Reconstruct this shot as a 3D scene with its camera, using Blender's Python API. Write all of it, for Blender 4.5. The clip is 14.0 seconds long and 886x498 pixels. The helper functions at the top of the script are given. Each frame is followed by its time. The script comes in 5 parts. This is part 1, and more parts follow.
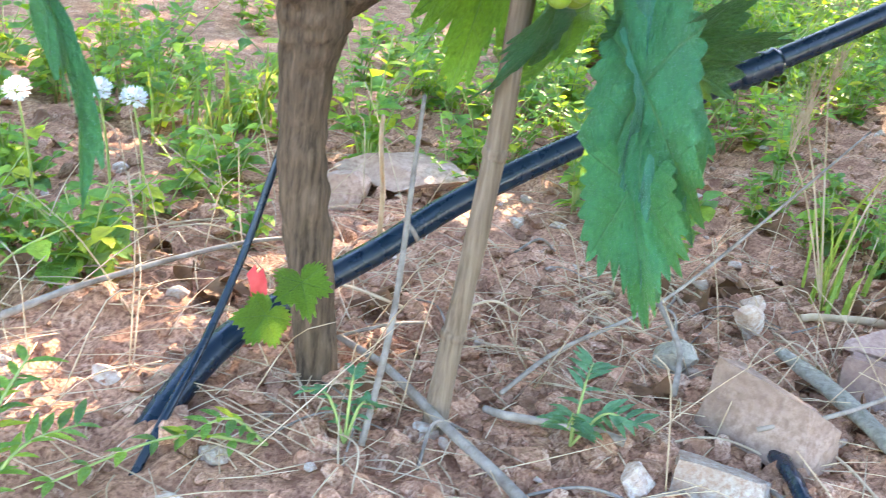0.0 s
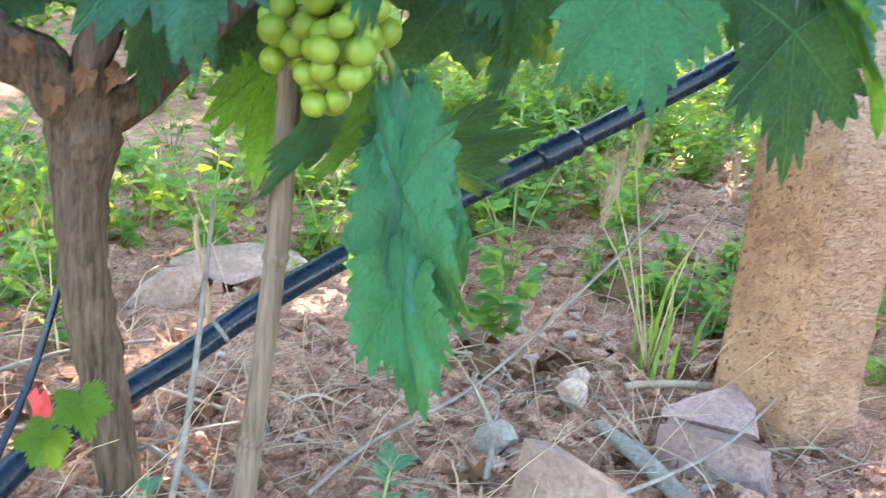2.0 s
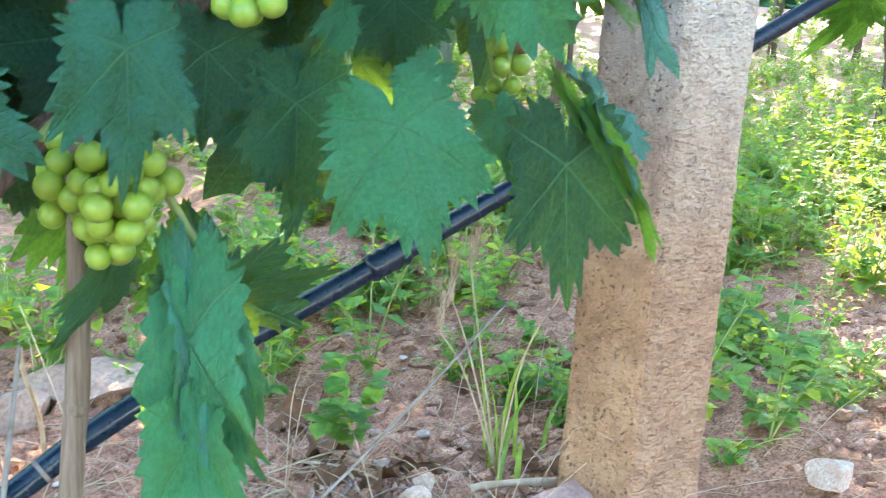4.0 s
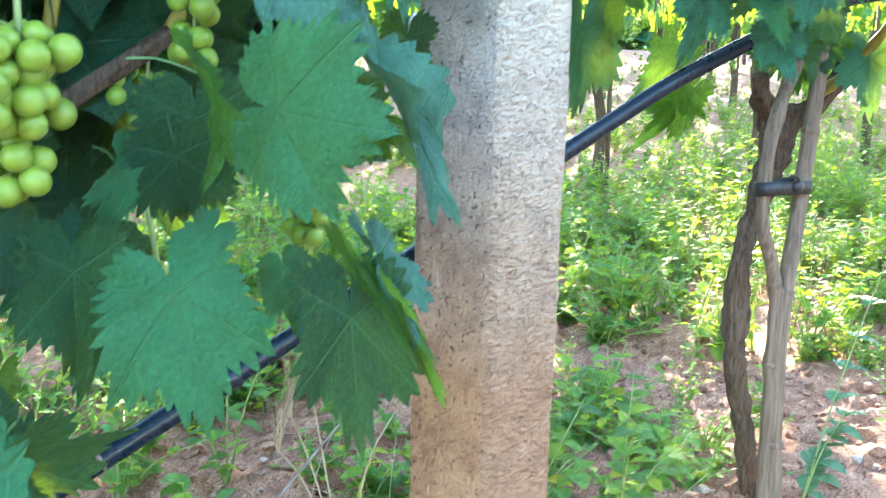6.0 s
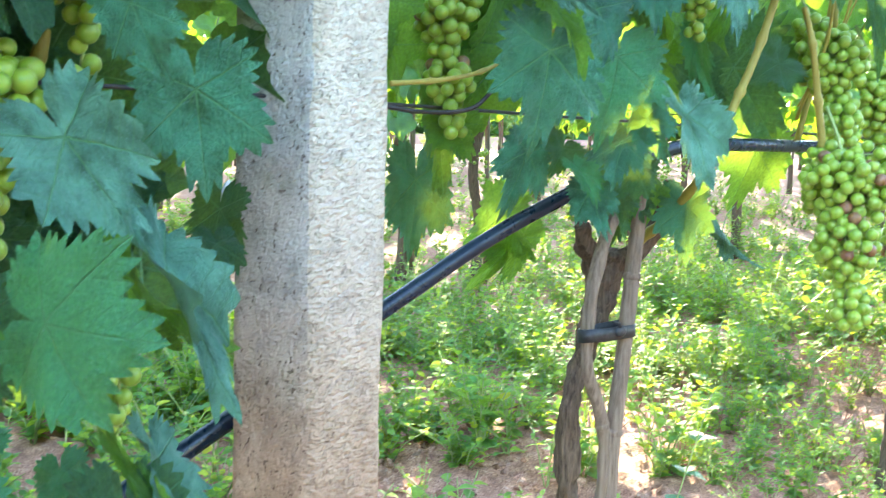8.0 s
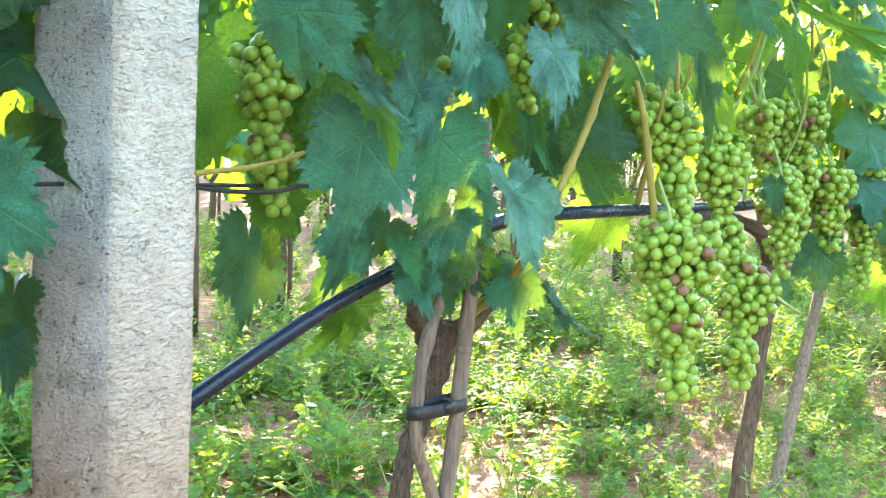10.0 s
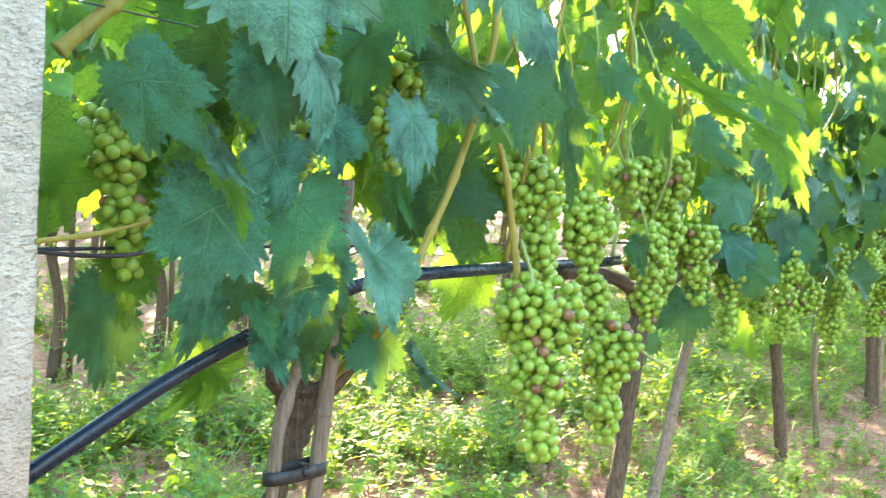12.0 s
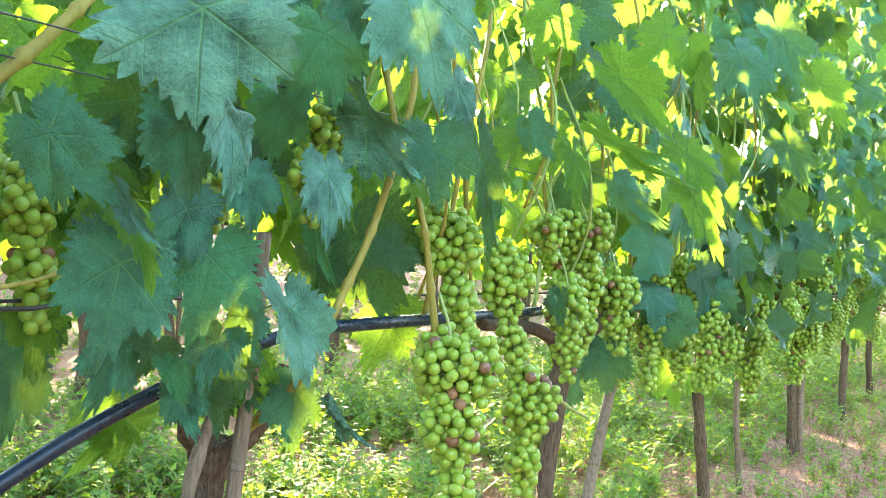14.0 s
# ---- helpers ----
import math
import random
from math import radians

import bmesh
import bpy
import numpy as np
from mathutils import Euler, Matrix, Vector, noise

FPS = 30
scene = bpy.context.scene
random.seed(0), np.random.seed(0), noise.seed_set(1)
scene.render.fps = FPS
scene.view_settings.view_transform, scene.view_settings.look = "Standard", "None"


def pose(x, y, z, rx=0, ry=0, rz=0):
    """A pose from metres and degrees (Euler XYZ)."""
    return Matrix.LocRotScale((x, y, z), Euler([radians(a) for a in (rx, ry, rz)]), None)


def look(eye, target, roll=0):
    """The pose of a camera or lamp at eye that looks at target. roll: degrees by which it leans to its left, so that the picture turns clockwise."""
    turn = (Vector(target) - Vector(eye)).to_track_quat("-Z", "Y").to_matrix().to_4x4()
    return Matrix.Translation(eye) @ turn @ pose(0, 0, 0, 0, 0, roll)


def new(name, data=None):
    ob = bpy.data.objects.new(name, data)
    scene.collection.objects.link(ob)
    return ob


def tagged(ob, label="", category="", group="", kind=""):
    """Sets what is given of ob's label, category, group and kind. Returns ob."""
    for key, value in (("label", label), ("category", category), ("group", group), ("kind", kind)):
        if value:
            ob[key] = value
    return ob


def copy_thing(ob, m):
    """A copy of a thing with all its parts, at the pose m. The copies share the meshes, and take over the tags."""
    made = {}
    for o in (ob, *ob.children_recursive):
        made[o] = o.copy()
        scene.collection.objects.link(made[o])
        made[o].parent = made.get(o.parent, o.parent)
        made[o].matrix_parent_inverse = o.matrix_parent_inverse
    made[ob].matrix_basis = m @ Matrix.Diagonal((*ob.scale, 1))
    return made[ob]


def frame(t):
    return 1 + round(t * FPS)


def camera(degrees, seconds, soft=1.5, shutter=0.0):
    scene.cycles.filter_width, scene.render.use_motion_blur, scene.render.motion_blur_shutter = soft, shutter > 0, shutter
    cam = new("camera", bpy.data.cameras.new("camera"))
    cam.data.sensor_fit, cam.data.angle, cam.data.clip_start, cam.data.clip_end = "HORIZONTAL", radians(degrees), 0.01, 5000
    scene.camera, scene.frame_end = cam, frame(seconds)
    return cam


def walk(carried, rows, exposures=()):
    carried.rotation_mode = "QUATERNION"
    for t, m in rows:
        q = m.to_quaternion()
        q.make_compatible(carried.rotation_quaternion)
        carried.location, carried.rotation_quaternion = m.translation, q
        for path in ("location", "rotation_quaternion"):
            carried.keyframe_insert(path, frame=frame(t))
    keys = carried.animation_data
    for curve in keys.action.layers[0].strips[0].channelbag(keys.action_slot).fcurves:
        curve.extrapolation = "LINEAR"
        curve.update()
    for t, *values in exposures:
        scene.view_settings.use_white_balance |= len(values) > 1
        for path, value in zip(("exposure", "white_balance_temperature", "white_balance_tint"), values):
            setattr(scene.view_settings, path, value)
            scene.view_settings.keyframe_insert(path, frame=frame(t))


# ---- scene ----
cam = camera(45.1, 14.0, soft=0.8, shutter=0.6)
PATH = [
    (0, (-0.028, 0.028, 0.408), (0.825, 1.703, -0.274), 7.8),
    (0.5, (-0.011, 0.018, 0.41), (0.883, 1.686, -0.238), 7.2),
    (1, (0.014, 0.009, 0.427), (0.946, 1.663, -0.2), 6.6),
    (1.5, (0.032, 0.0, 0.436), (0.994, 1.649, -0.158), 6.0),
    (2, (0.054, -0.013, 0.447), (1.056, 1.626, -0.107), 5.4),
    (2.5, (0.07, -0.025, 0.459), (1.107, 1.605, -0.06), 4.9),
    (3, (0.094, -0.036, 0.48), (1.178, 1.573, -0.004), 4.0),
    (3.2, (0.1, -0.04, 0.486), (1.196, 1.565, 0.014), 3.9),
    (5.3, (0.164, -0.072, 0.547), (1.414, 1.442, 0.165), 2.0),
    (5.5, (0.172, -0.083, 0.556), (1.433, 1.424, 0.185), 1.8),
    (6, (0.188, -0.089, 0.581), (1.484, 1.396, 0.239), 1.4),
    (6.5, (0.202, -0.107, 0.601), (1.528, 1.359, 0.298), 0.9),
    (7, (0.216, -0.117, 0.626), (1.584, 1.318, 0.363), 1.1),
    (7.5, (0.228, -0.134, 0.646), (1.628, 1.276, 0.419), 1.3),
    (8, (0.244, -0.145, 0.664), (1.688, 1.226, 0.479), 1.4),
    (8.5, (0.257, -0.158, 0.679), (1.728, 1.187, 0.519), 1.6),
    (8.7, (0.264, -0.166, 0.685), (1.752, 1.161, 0.532), 1.7),
    (10.8, (0.333, -0.202, 0.769), (1.94, 0.978, 0.617), 2.1),
    (11, (0.332, -0.206, 0.77), (1.951, 0.961, 0.631), 2.1),
    (11.5, (0.337, -0.213, 0.775), (1.982, 0.919, 0.656), 2.3),
    (12, (0.345, -0.223, 0.783), (2.026, 0.855, 0.689), 2.9),
    (12.5, (0.347, -0.234, 0.789), (2.055, 0.806, 0.725), 3.3),
    (13, (0.348, -0.241, 0.795), (2.079, 0.761, 0.762), 3.5),
    (13.5, (0.351, -0.244, 0.796), (2.092, 0.739, 0.781), 3.5),
    (14, (0.352, -0.245, 0.796), (2.096, 0.735, 0.791), 3.4),
]
walk(cam, [(t, look(eye, target, roll)) for t, eye, target, roll in PATH],
     exposures=((0.0, 4.14, 6550, 20), (3.0, 4.14, 6350, 17), (6.0, 4.16, 6000, 13), (8.5, 4.16, 6350, 13), (11.0, 4.08, 6800, 12), (14.0, 3.98, 6950, 12)))

# ---------------------------------------------------------------- sky and sun
SUN_AZ, SUN_EL = 41.0, 17.0          # degrees from +x towards +y, and above the horizon
world = bpy.data.worlds.new("sky")
scene.world = world
world.use_nodes = True
wn = world.node_tree
sky = wn.nodes.new("ShaderNodeTexSky")
sky.sky_type = "NISHITA"
sky.sun_disc = False
sky.sun_elevation = radians(SUN_EL)
sky.sun_rotation = radians(90 - SUN_AZ)
sky.air_density, sky.dust_density, sky.ozone_density = 1.0, 0.6, 1.5
wn.links.new(sky.outputs["Color"], wn.nodes["Background"].inputs["Color"])
wn.nodes["Background"].inputs["Strength"].default_value = 0.135
sun_data = bpy.data.lights.new("sun", "SUN")
sun_data.energy, sun_data.angle, sun_data.color = 4.2, radians(0.8), (1.0, 0.83, 0.56)
sun = new("sun", sun_data)
az, el = radians(SUN_AZ), radians(SUN_EL)
sun.matrix_world = look((20 * math.cos(az) * math.cos(el), 20 * math.sin(az) * math.cos(el), 20 * math.sin(el)), (0, 0, 0))

rnd = random.Random(7)


# ---------------------------------------------------------------- materials
def material(name, rough=0.8, spec=0.3):
    m = bpy.data.materials.new(name)
    m.use_nodes = True
    b = m.node_tree.nodes["Principled BSDF"]
    b.inputs["Roughness"].default_value = rough
    b.inputs["Specular IOR Level"].default_value = spec
    return m, m.node_tree, b


def coords(nt, stretch=(1, 1, 1)):
    c = nt.nodes.new("ShaderNodeTexCoord")
    mp = nt.nodes.new("ShaderNodeMapping")
    mp.inputs["Scale"].default_value = stretch
    nt.links.new(c.outputs["Object"], mp.inputs["Vector"])
    return mp.outputs["Vector"]


def noise_of(nt, vec, scale, detail=4.0, rough=0.6):
    n = nt.nodes.new("ShaderNodeTexNoise")
    n.inputs["Scale"].default_value = scale
    n.inputs["Detail"].default_value = detail
    n.inputs["Roughness"].default_value = rough
    nt.links.new(vec, n.inputs["Vector"])
    return n.outputs["Fac"]


def cells_of(nt, vec, scale):
    n = nt.nodes.new("ShaderNodeTexVoronoi")
    n.inputs["Scale"].default_value = scale
    nt.links.new(vec, n.inputs["Vector"])
    return n.outputs["Distance"]


def ramp(nt, fac, *stops):
    r = nt.nodes.new("ShaderNodeValToRGB")
    e = r.color_ramp.elements
    while len(e) < len(stops):
        e.new(0.5)
    for k, (p, c) in zip(e, stops):
        k.position = p
        k.color = (*c, 1) if len(c) == 3 else c
    nt.links.new(fac, r.inputs["Fac"])
    return r.outputs["Color"]


def grey(v):
    return (v, v, v)


def mix(nt, fac, a, b, how="MIX"):
    m = nt.nodes.new("ShaderNodeMix")
    m.data_type, m.blend_type = "RGBA", how
    for sock, v in ((m.inputs["Factor"], fac), (m.inputs["A"], a), (m.inputs["B"], b)):
        if isinstance(v, (int, float)):
            sock.default_value = v
        elif isinstance(v, tuple):
            sock.default_value = (*v, 1)
        else:
            nt.links.new(v, sock)
    return m.outputs["Result"]


def bump(nt, bsdf, height, strength=0.5, dist=0.002):
    b = nt.nodes.new("ShaderNodeBump")
    b.inputs["Strength"].default_value = strength
    b.inputs["Distance"].default_value = dist
    nt.links.new(height, b.inputs["Height"])
    nt.links.new(b.outputs["Normal"], bsdf.inputs["Normal"])
    return b.outputs["Normal"]


def chance(nt, island=False):
    n = nt.nodes.new("ShaderNodeNewGeometry" if island else "ShaderNodeObjectInfo")
    return n.outputs["Random Per Island" if island else "Random"]


def calc(nt, op, a, b_=0.0, c=0.0):
    n = nt.nodes.new("ShaderNodeMath")
    n.operation = op
    for sock, v in zip(n.inputs, (a, b_, c)):
        if isinstance(v, (int, float)):
            sock.default_value = v
        else:
            nt.links.new(v, sock)
    return n.outputs["Value"]


def vein_lines(nt, v):
    """Veins of a lobed leaf whose stalk meets the blade at its origin: five main ones and their side branches."""
    sep = nt.nodes.new("ShaderNodeSeparateXYZ")
    nt.links.new(v, sep.inputs["Vector"])
    x, y = calc(nt, "ABSOLUTE", sep.outputs["X"]), sep.outputs["Y"]
    r = calc(nt, "SQRT", calc(nt, "MULTIPLY_ADD", x, x, calc(nt, "MULTIPLY", y, y)))
    th = calc(nt, "ARCTAN2", x, y)
    mid = calc(nt, "MULTIPLY_ADD", calc(nt, "GREATER_THAN", th, 0.463), 0.925, calc(nt, "MULTIPLY", calc(nt, "GREATER_THAN", th, 1.457), 1.065))
    rel = calc(nt, "SUBTRACT", th, mid)
    along = calc(nt, "MULTIPLY", r, calc(nt, "COSINE", rel))
    lat = calc(nt, "ABSOLUTE", calc(nt, "MULTIPLY", r, calc(nt, "SINE", rel)))
    main = ramp(nt, calc(nt, "MULTIPLY_ADD", along, 0.008, lat), (0.009, grey(1.0)), (0.017, grey(0.0)))
    u = calc(nt, "FRACT", calc(nt, "MULTIPLY", calc(nt, "MULTIPLY_ADD", lat, -0.8, along), 6.5))
    branch = ramp(nt, calc(nt, "ABSOLUTE", calc(nt, "SUBTRACT", u, 0.5)), (0.025, grey(1.0)), (0.075, grey(0.0)))
    return main, branch


def leafy(name, stops, glow, part_through=0.4, island=False, dust=0.16, scale=22.0, rough=0.5, spec=0.5, film_colour=(0.044, 0.275, 0.190), veined=False):
    """A leaf: colour by chance and blotches, veins, pale dust specks, light that passes through."""
    m, nt, b = material(name, rough, spec)
    v = coords(nt)
    base = ramp(nt, chance(nt, island), *stops)
    blot = ramp(nt, noise_of(nt, v, scale, 3), (0.3, grey(0.74)), (0.7, grey(1.18)))
    col = mix(nt, 1.0, base, blot, "MULTIPLY")
    speck = ramp(nt, noise_of(nt, v, scale * 5, 1), (0.64, grey(0.0)), (0.70, grey(min(0.7, dust * 3.2))))
    shift_by = nt.nodes.new("ShaderNodeVectorMath")
    shift_by.operation = "MULTIPLY_ADD"
    nt.links.new(chance(nt, island), shift_by.inputs[0])
    shift_by.inputs[1].default_value = (31.0, 17.0, 23.0)
    nt.links.new(v, shift_by.inputs[2])
    film = ramp(nt, noise_of(nt, shift_by.outputs["Vector"], scale * 0.10, 4), (0.28, grey(0.0)), (0.62, grey(min(0.9, dust * 4.2))))
    film = mix(nt, 1.0, film, ramp(nt, chance(nt, island), (0.0, grey(1.0)), (0.22, grey(0.6)), (0.45, grey(1.0)), (0.68, grey(0.5)), (1.0, grey(1.0))), "MULTIPLY")
    col = mix(nt, film, col, film_colour)
    col = mix(nt, speck, col, (0.34, 0.50, 0.47))
    height = mix(nt, 0.5, noise_of(nt, v, scale * 5, 3), cells_of(nt, v, scale * 1.0))
    tcol = mix(nt, 1.0, glow, blot, "MULTIPLY")
    if veined:
        main, branch = vein_lines(nt, v)
        lines = mix(nt, 1.0, mix(nt, 0.75, (0, 0, 0), main), mix(nt, 0.30, (0, 0, 0), branch), "LIGHTEN")
        col = mix(nt, lines, col, (0.12, 0.30, 0.11))
        tcol = mix(nt, lines, tcol, tuple(0.5 * c for c in glow))
        height = mix(nt, 1.0, height, mix(nt, 0.5, (0, 0, 0), lines), "SUBTRACT")
    nt.links.new(col, b.inputs["Base Color"])
    nrm = bump(nt, b, height, 1.0, 0.005)
    tr = nt.nodes.new("ShaderNodeBsdfTranslucent")
    nt.links.new(tcol, tr.inputs["Color"])
    nt.links.new(nrm, tr.inputs["Normal"])
    mx = nt.nodes.new("ShaderNodeMixShader")
    mx.inputs["Fac"].default_value = part_through
    nt.links.new(b.outputs["BSDF"], mx.inputs[1])
    nt.links.new(tr.outputs["BSDF"], mx.inputs[2])
    nt.links.new(mx.outputs["Shader"], nt.nodes["Material Output"].inputs["Surface"])
    return m


VINE_GREENS = ((0.0, (0.007, 0.062, 0.034)), (0.5, (0.011, 0.080, 0.040)), (0.8, (0.018, 0.098, 0.032)), (1.0, (0.018, 0.098, 0.030)))
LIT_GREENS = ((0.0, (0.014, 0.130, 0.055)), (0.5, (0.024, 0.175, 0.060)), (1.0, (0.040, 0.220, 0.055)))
YOUNG_BACKLIT_GREENS = ((0.0, (0.040, 0.160, 0.018)), (0.5, (0.070, 0.220, 0.018)), (1.0, (0.12, 0.30, 0.020)))
GLOW = (0.26, 0.46, 0.035)
m_leaf = leafy("vine_leaf", VINE_GREENS, GLOW, 0.27, rough=0.46, spec=0.38, veined=True)
# Spray dust, its film also paled to stand in for sky sheen.
m_leaf_dusty = leafy("dusty_vine_leaf", VINE_GREENS, GLOW, 0.08, rough=0.40, dust=0.24, film_colour=(0.085, 0.36, 0.205), veined=True)
m_leaf_chalky = leafy("chalky_vine_leaf", VINE_GREENS, GLOW, 0.07, rough=0.42, dust=0.34, film_colour=(0.19, 0.46, 0.310), veined=True)
# Darker copy of the vine leaf: inner shade put into its colour.
m_leaf_shaded = leafy("shaded_inner_vine_leaf", VINE_GREENS, GLOW, 0.29, rough=0.46, dust=0.03, veined=True)
# Lit copy of the vine leaf, with sunlight put into its lighter greens.
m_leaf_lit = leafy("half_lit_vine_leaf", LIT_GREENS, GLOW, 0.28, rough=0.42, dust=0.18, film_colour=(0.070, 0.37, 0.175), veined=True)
# Young or underside leaves; elsewhere the yellower base stands in for backlight.
m_leaf_young_backlit = leafy("young_backlit_vine_leaf", YOUNG_BACKLIT_GREENS, (0.30, 0.52, 0.045), 0.45, dust=0.02, rough=0.44, veined=True)
m_leaf_far = leafy("vine_leaf_far", ((0.0, (0.014, 0.080, 0.045)), (0.5, (0.028, 0.120, 0.034)), (1.0, (0.08, 0.20, 0.02))), (0.32, 0.52, 0.015), 0.34, island=True, dust=0.03)
WEED_GREENS = ((0.0, (0.045, 0.15, 0.072)), (0.35, (0.085, 0.24, 0.075)), (0.7, (0.17, 0.345, 0.07)), (0.9, (0.32, 0.46, 0.055)), (1.0, (0.52, 0.42, 0.035)))
m_weed = leafy("weed_leaf", WEED_GREENS, (0.42, 0.60, 0.025), 0.42, island=True, dust=0.03, scale=60, rough=0.7, spec=0.1)
m_greyweed = leafy("grey_green_weed", ((0.0, (0.055, 0.16, 0.085)), (1.0, (0.11, 0.25, 0.125))), (0.3, 0.45, 0.06), 0.25, island=True, dust=0.05, scale=60, rough=0.6, spec=0.2)
m_grass = leafy("grass_blade", ((0.0, (0.10, 0.24, 0.05)), (0.6, (0.16, 0.30, 0.05)), (0.8, (0.45, 0.36, 0.08)), (1.0, (0.50, 0.40, 0.20))), (0.45, 0.5, 0.06), 0.35, island=True, dust=0.05, scale=60, rough=0.6, spec=0.15)

m_vein, nt, b = material("leaf_vein", 0.5)
nt.links.new(ramp(nt, noise_of(nt, coords(nt), 60), (0.3, (0.075, 0.19, 0.07)), (0.7, (0.14, 0.27, 0.09))), b.inputs["Base Color"])


def berry_material(name, stops):
    m, nt, b = material(name, 0.36, 0.4)
    v = coords(nt)
    col = ramp(nt, noise_of(nt, v, 70, 3), *stops)
    bloom = ramp(nt, noise_of(nt, v, 160, 2), (0.5, grey(0.0)), (0.8, grey(0.16)))
    nt.links.new(mix(nt, bloom, col, (0.38, 0.48, 0.26)), b.inputs["Base Color"])
    b.inputs["Subsurface Weight"].default_value = 0.45
    b.inputs["Subsurface Radius"].default_value = (0.7, 1.0, 0.15)
    b.inputs["Subsurface Scale"].default_value = 0.008
    return m


m_berry = berry_material("green_berry", ((0.3, (0.165, 0.255, 0.024)), (0.7, (0.265, 0.365, 0.046))))
m_berry_brown = berry_material("brown_berry", ((0.35, (0.15, 0.065, 0.035)), (0.7, (0.27, 0.14, 0.06))))


def streaky(name, dark, light, stretch, scale, rough=0.85, depth=0.004, strength=0.8):
    m, nt, b = material(name, rough, 0.2)
    v = coords(nt, stretch)
    f = noise_of(nt, v, scale, 6, 0.65)
    g = noise_of(nt, coords(nt), 9.0, 3)
    col = mix(nt, g, ramp(nt, f, (0.32, dark), (0.68, light)), ramp(nt, f, (0.3, tuple(c * 1.15 for c in dark)), (0.75, tuple(min(1, c * 0.8) for c in light))))
    nt.links.new(col, b.inputs["Base Color"])
    bump(nt, b, f, strength, depth)
    return m


m_bark = streaky("vine_bark", (0.040, 0.026, 0.017), (0.205, 0.140, 0.094), (1, 1, 0.10), 260, 0.9, 0.004, 1.0)
m_stake = streaky("weathered_wood", (0.105, 0.072, 0.048), (0.30, 0.220, 0.160), (1, 1, 0.05), 230, 0.8, 0.003)
m_cane = streaky("green_brown_cane", (0.19, 0.145, 0.026), (0.37, 0.305, 0.065), (1, 1, 0.12), 70, 0.5, 0.001, 0.4)
m_shoot = streaky("green_shoot", (0.17, 0.24, 0.07), (0.33, 0.38, 0.13), (1, 1, 0.12), 70, 0.5, 0.001, 0.3)
m_straw = streaky("dry_straw", (0.32, 0.22, 0.135), (0.58, 0.46, 0.33), (1, 1, 1), 40, 0.8, 0.001, 0.3)
m_twig = streaky("grey_twig", (0.13, 0.10, 0.08), (0.36, 0.31, 0.27), (1, 1, 1), 60, 0.85, 0.001, 0.6)
m_deadleaf = streaky("dead_leaf", (0.095, 0.045, 0.024), (0.25, 0.125, 0.062), (1, 1, 1), 40, 0.8, 0.001, 0.6)

m_drystem = streaky("dry_weed_stem", (0.20, 0.105, 0.060), (0.42, 0.27, 0.16), (1, 1, 1), 40, 0.85, 0.001, 0.3)

m_hose, nt, b = material("black_pipe", 0.25, 0.42)
v = coords(nt)
dust = ramp(nt, noise_of(nt, v, 35, 5), (0.52, grey(0.0)), (0.8, grey(0.30)))
nt.links.new(mix(nt, dust, (0.006, 0.016, 0.031), (0.05, 0.07, 0.085)), b.inputs["Base Color"])
nt.links.new(ramp(nt, noise_of(nt, v, 50, 3), (0.3, grey(0.18)), (0.7, grey(0.38))), b.inputs["Roughness"])
bump(nt, b, noise_of(nt, v, 90, 2), 0.15, 0.001)
m_wire, nt, b = material("dark_wire", 0.45, 0.5)
b.inputs["Metallic"].default_value = 0.3
nt.links.new(ramp(nt, noise_of(nt, coords(nt), 80), (0.35, (0.018, 0.018, 0.020)), (0.7, (0.06, 0.055, 0.05))), b.inputs["Base Color"])
m_band, nt, b = material("black_band", 0.5, 0.4)
nt.links.new(ramp(nt, noise_of(nt, coords(nt), 120), (0.35, grey(0.012)), (0.7, grey(0.04))), b.inputs["Base Color"])
m_red, nt, b = material("red_tape", 0.45, 0.4)
nt.links.new(ramp(nt, noise_of(nt, coords(nt), 60), (0.3, (0.65, 0.03, 0.04)), (0.7, (0.80, 0.09, 0.09))), b.inputs["Base Color"])
m_white, nt, b = material("white_plastic", 0.5, 0.4)
nt.links.new(ramp(nt, noise_of(nt, coords(nt), 60), (0.3, grey(0.62)), (0.7, grey(0.8))), b.inputs["Base Color"])
m_petal, nt, b = material("white_petal", 0.7, 0.2)
nt.links.new(ramp(nt, noise_of(nt, coords(nt), 90), (0.3, (0.7, 0.72, 0.75)), (0.7, (0.86, 0.86, 0.86))), b.inputs["Base Color"])


def rocky(name, a, c, d, scale=14.0, rough=0.9):
    m, nt, b = material(name, rough, 0.2)
    v = coords(nt)
    f = noise_of(nt, v, scale, 6, 0.65)
    g = noise_of(nt, v, scale * 9, 4)
    tint = ramp(nt, chance(nt, True), (0.0, grey(0.7)), (1.0, grey(1.25)))
    col = mix(nt, ramp(nt, g, (0.4, grey(0)), (0.65, grey(1))), ramp(nt, f, (0.3, a), (0.55, c), (0.8, d)), a)
    nt.links.new(mix(nt, 1.0, col, tint, "MULTIPLY"), b.inputs["Base Color"])
    bump(nt, b, mix(nt, 0.5, f, g), 0.9, 0.006)
    return m


m_soil = rocky("red_soil", (0.18, 0.080, 0.048), (0.51, 0.270, 0.168), (0.72, 0.49, 0.345), 26)
m_clod = rocky("soil_clod", (0.24, 0.112, 0.068), (0.52, 0.30, 0.20), (0.80, 0.63, 0.50), 40)
m_rock = rocky("brown_rock", (0.27, 0.175, 0.135), (0.41, 0.285, 0.225), (0.52, 0.385, 0.32), 16)
m_purple = rocky("purple_rock", (0.24, 0.150, 0.125), (0.36, 0.245, 0.205), (0.46, 0.335, 0.285), 18)
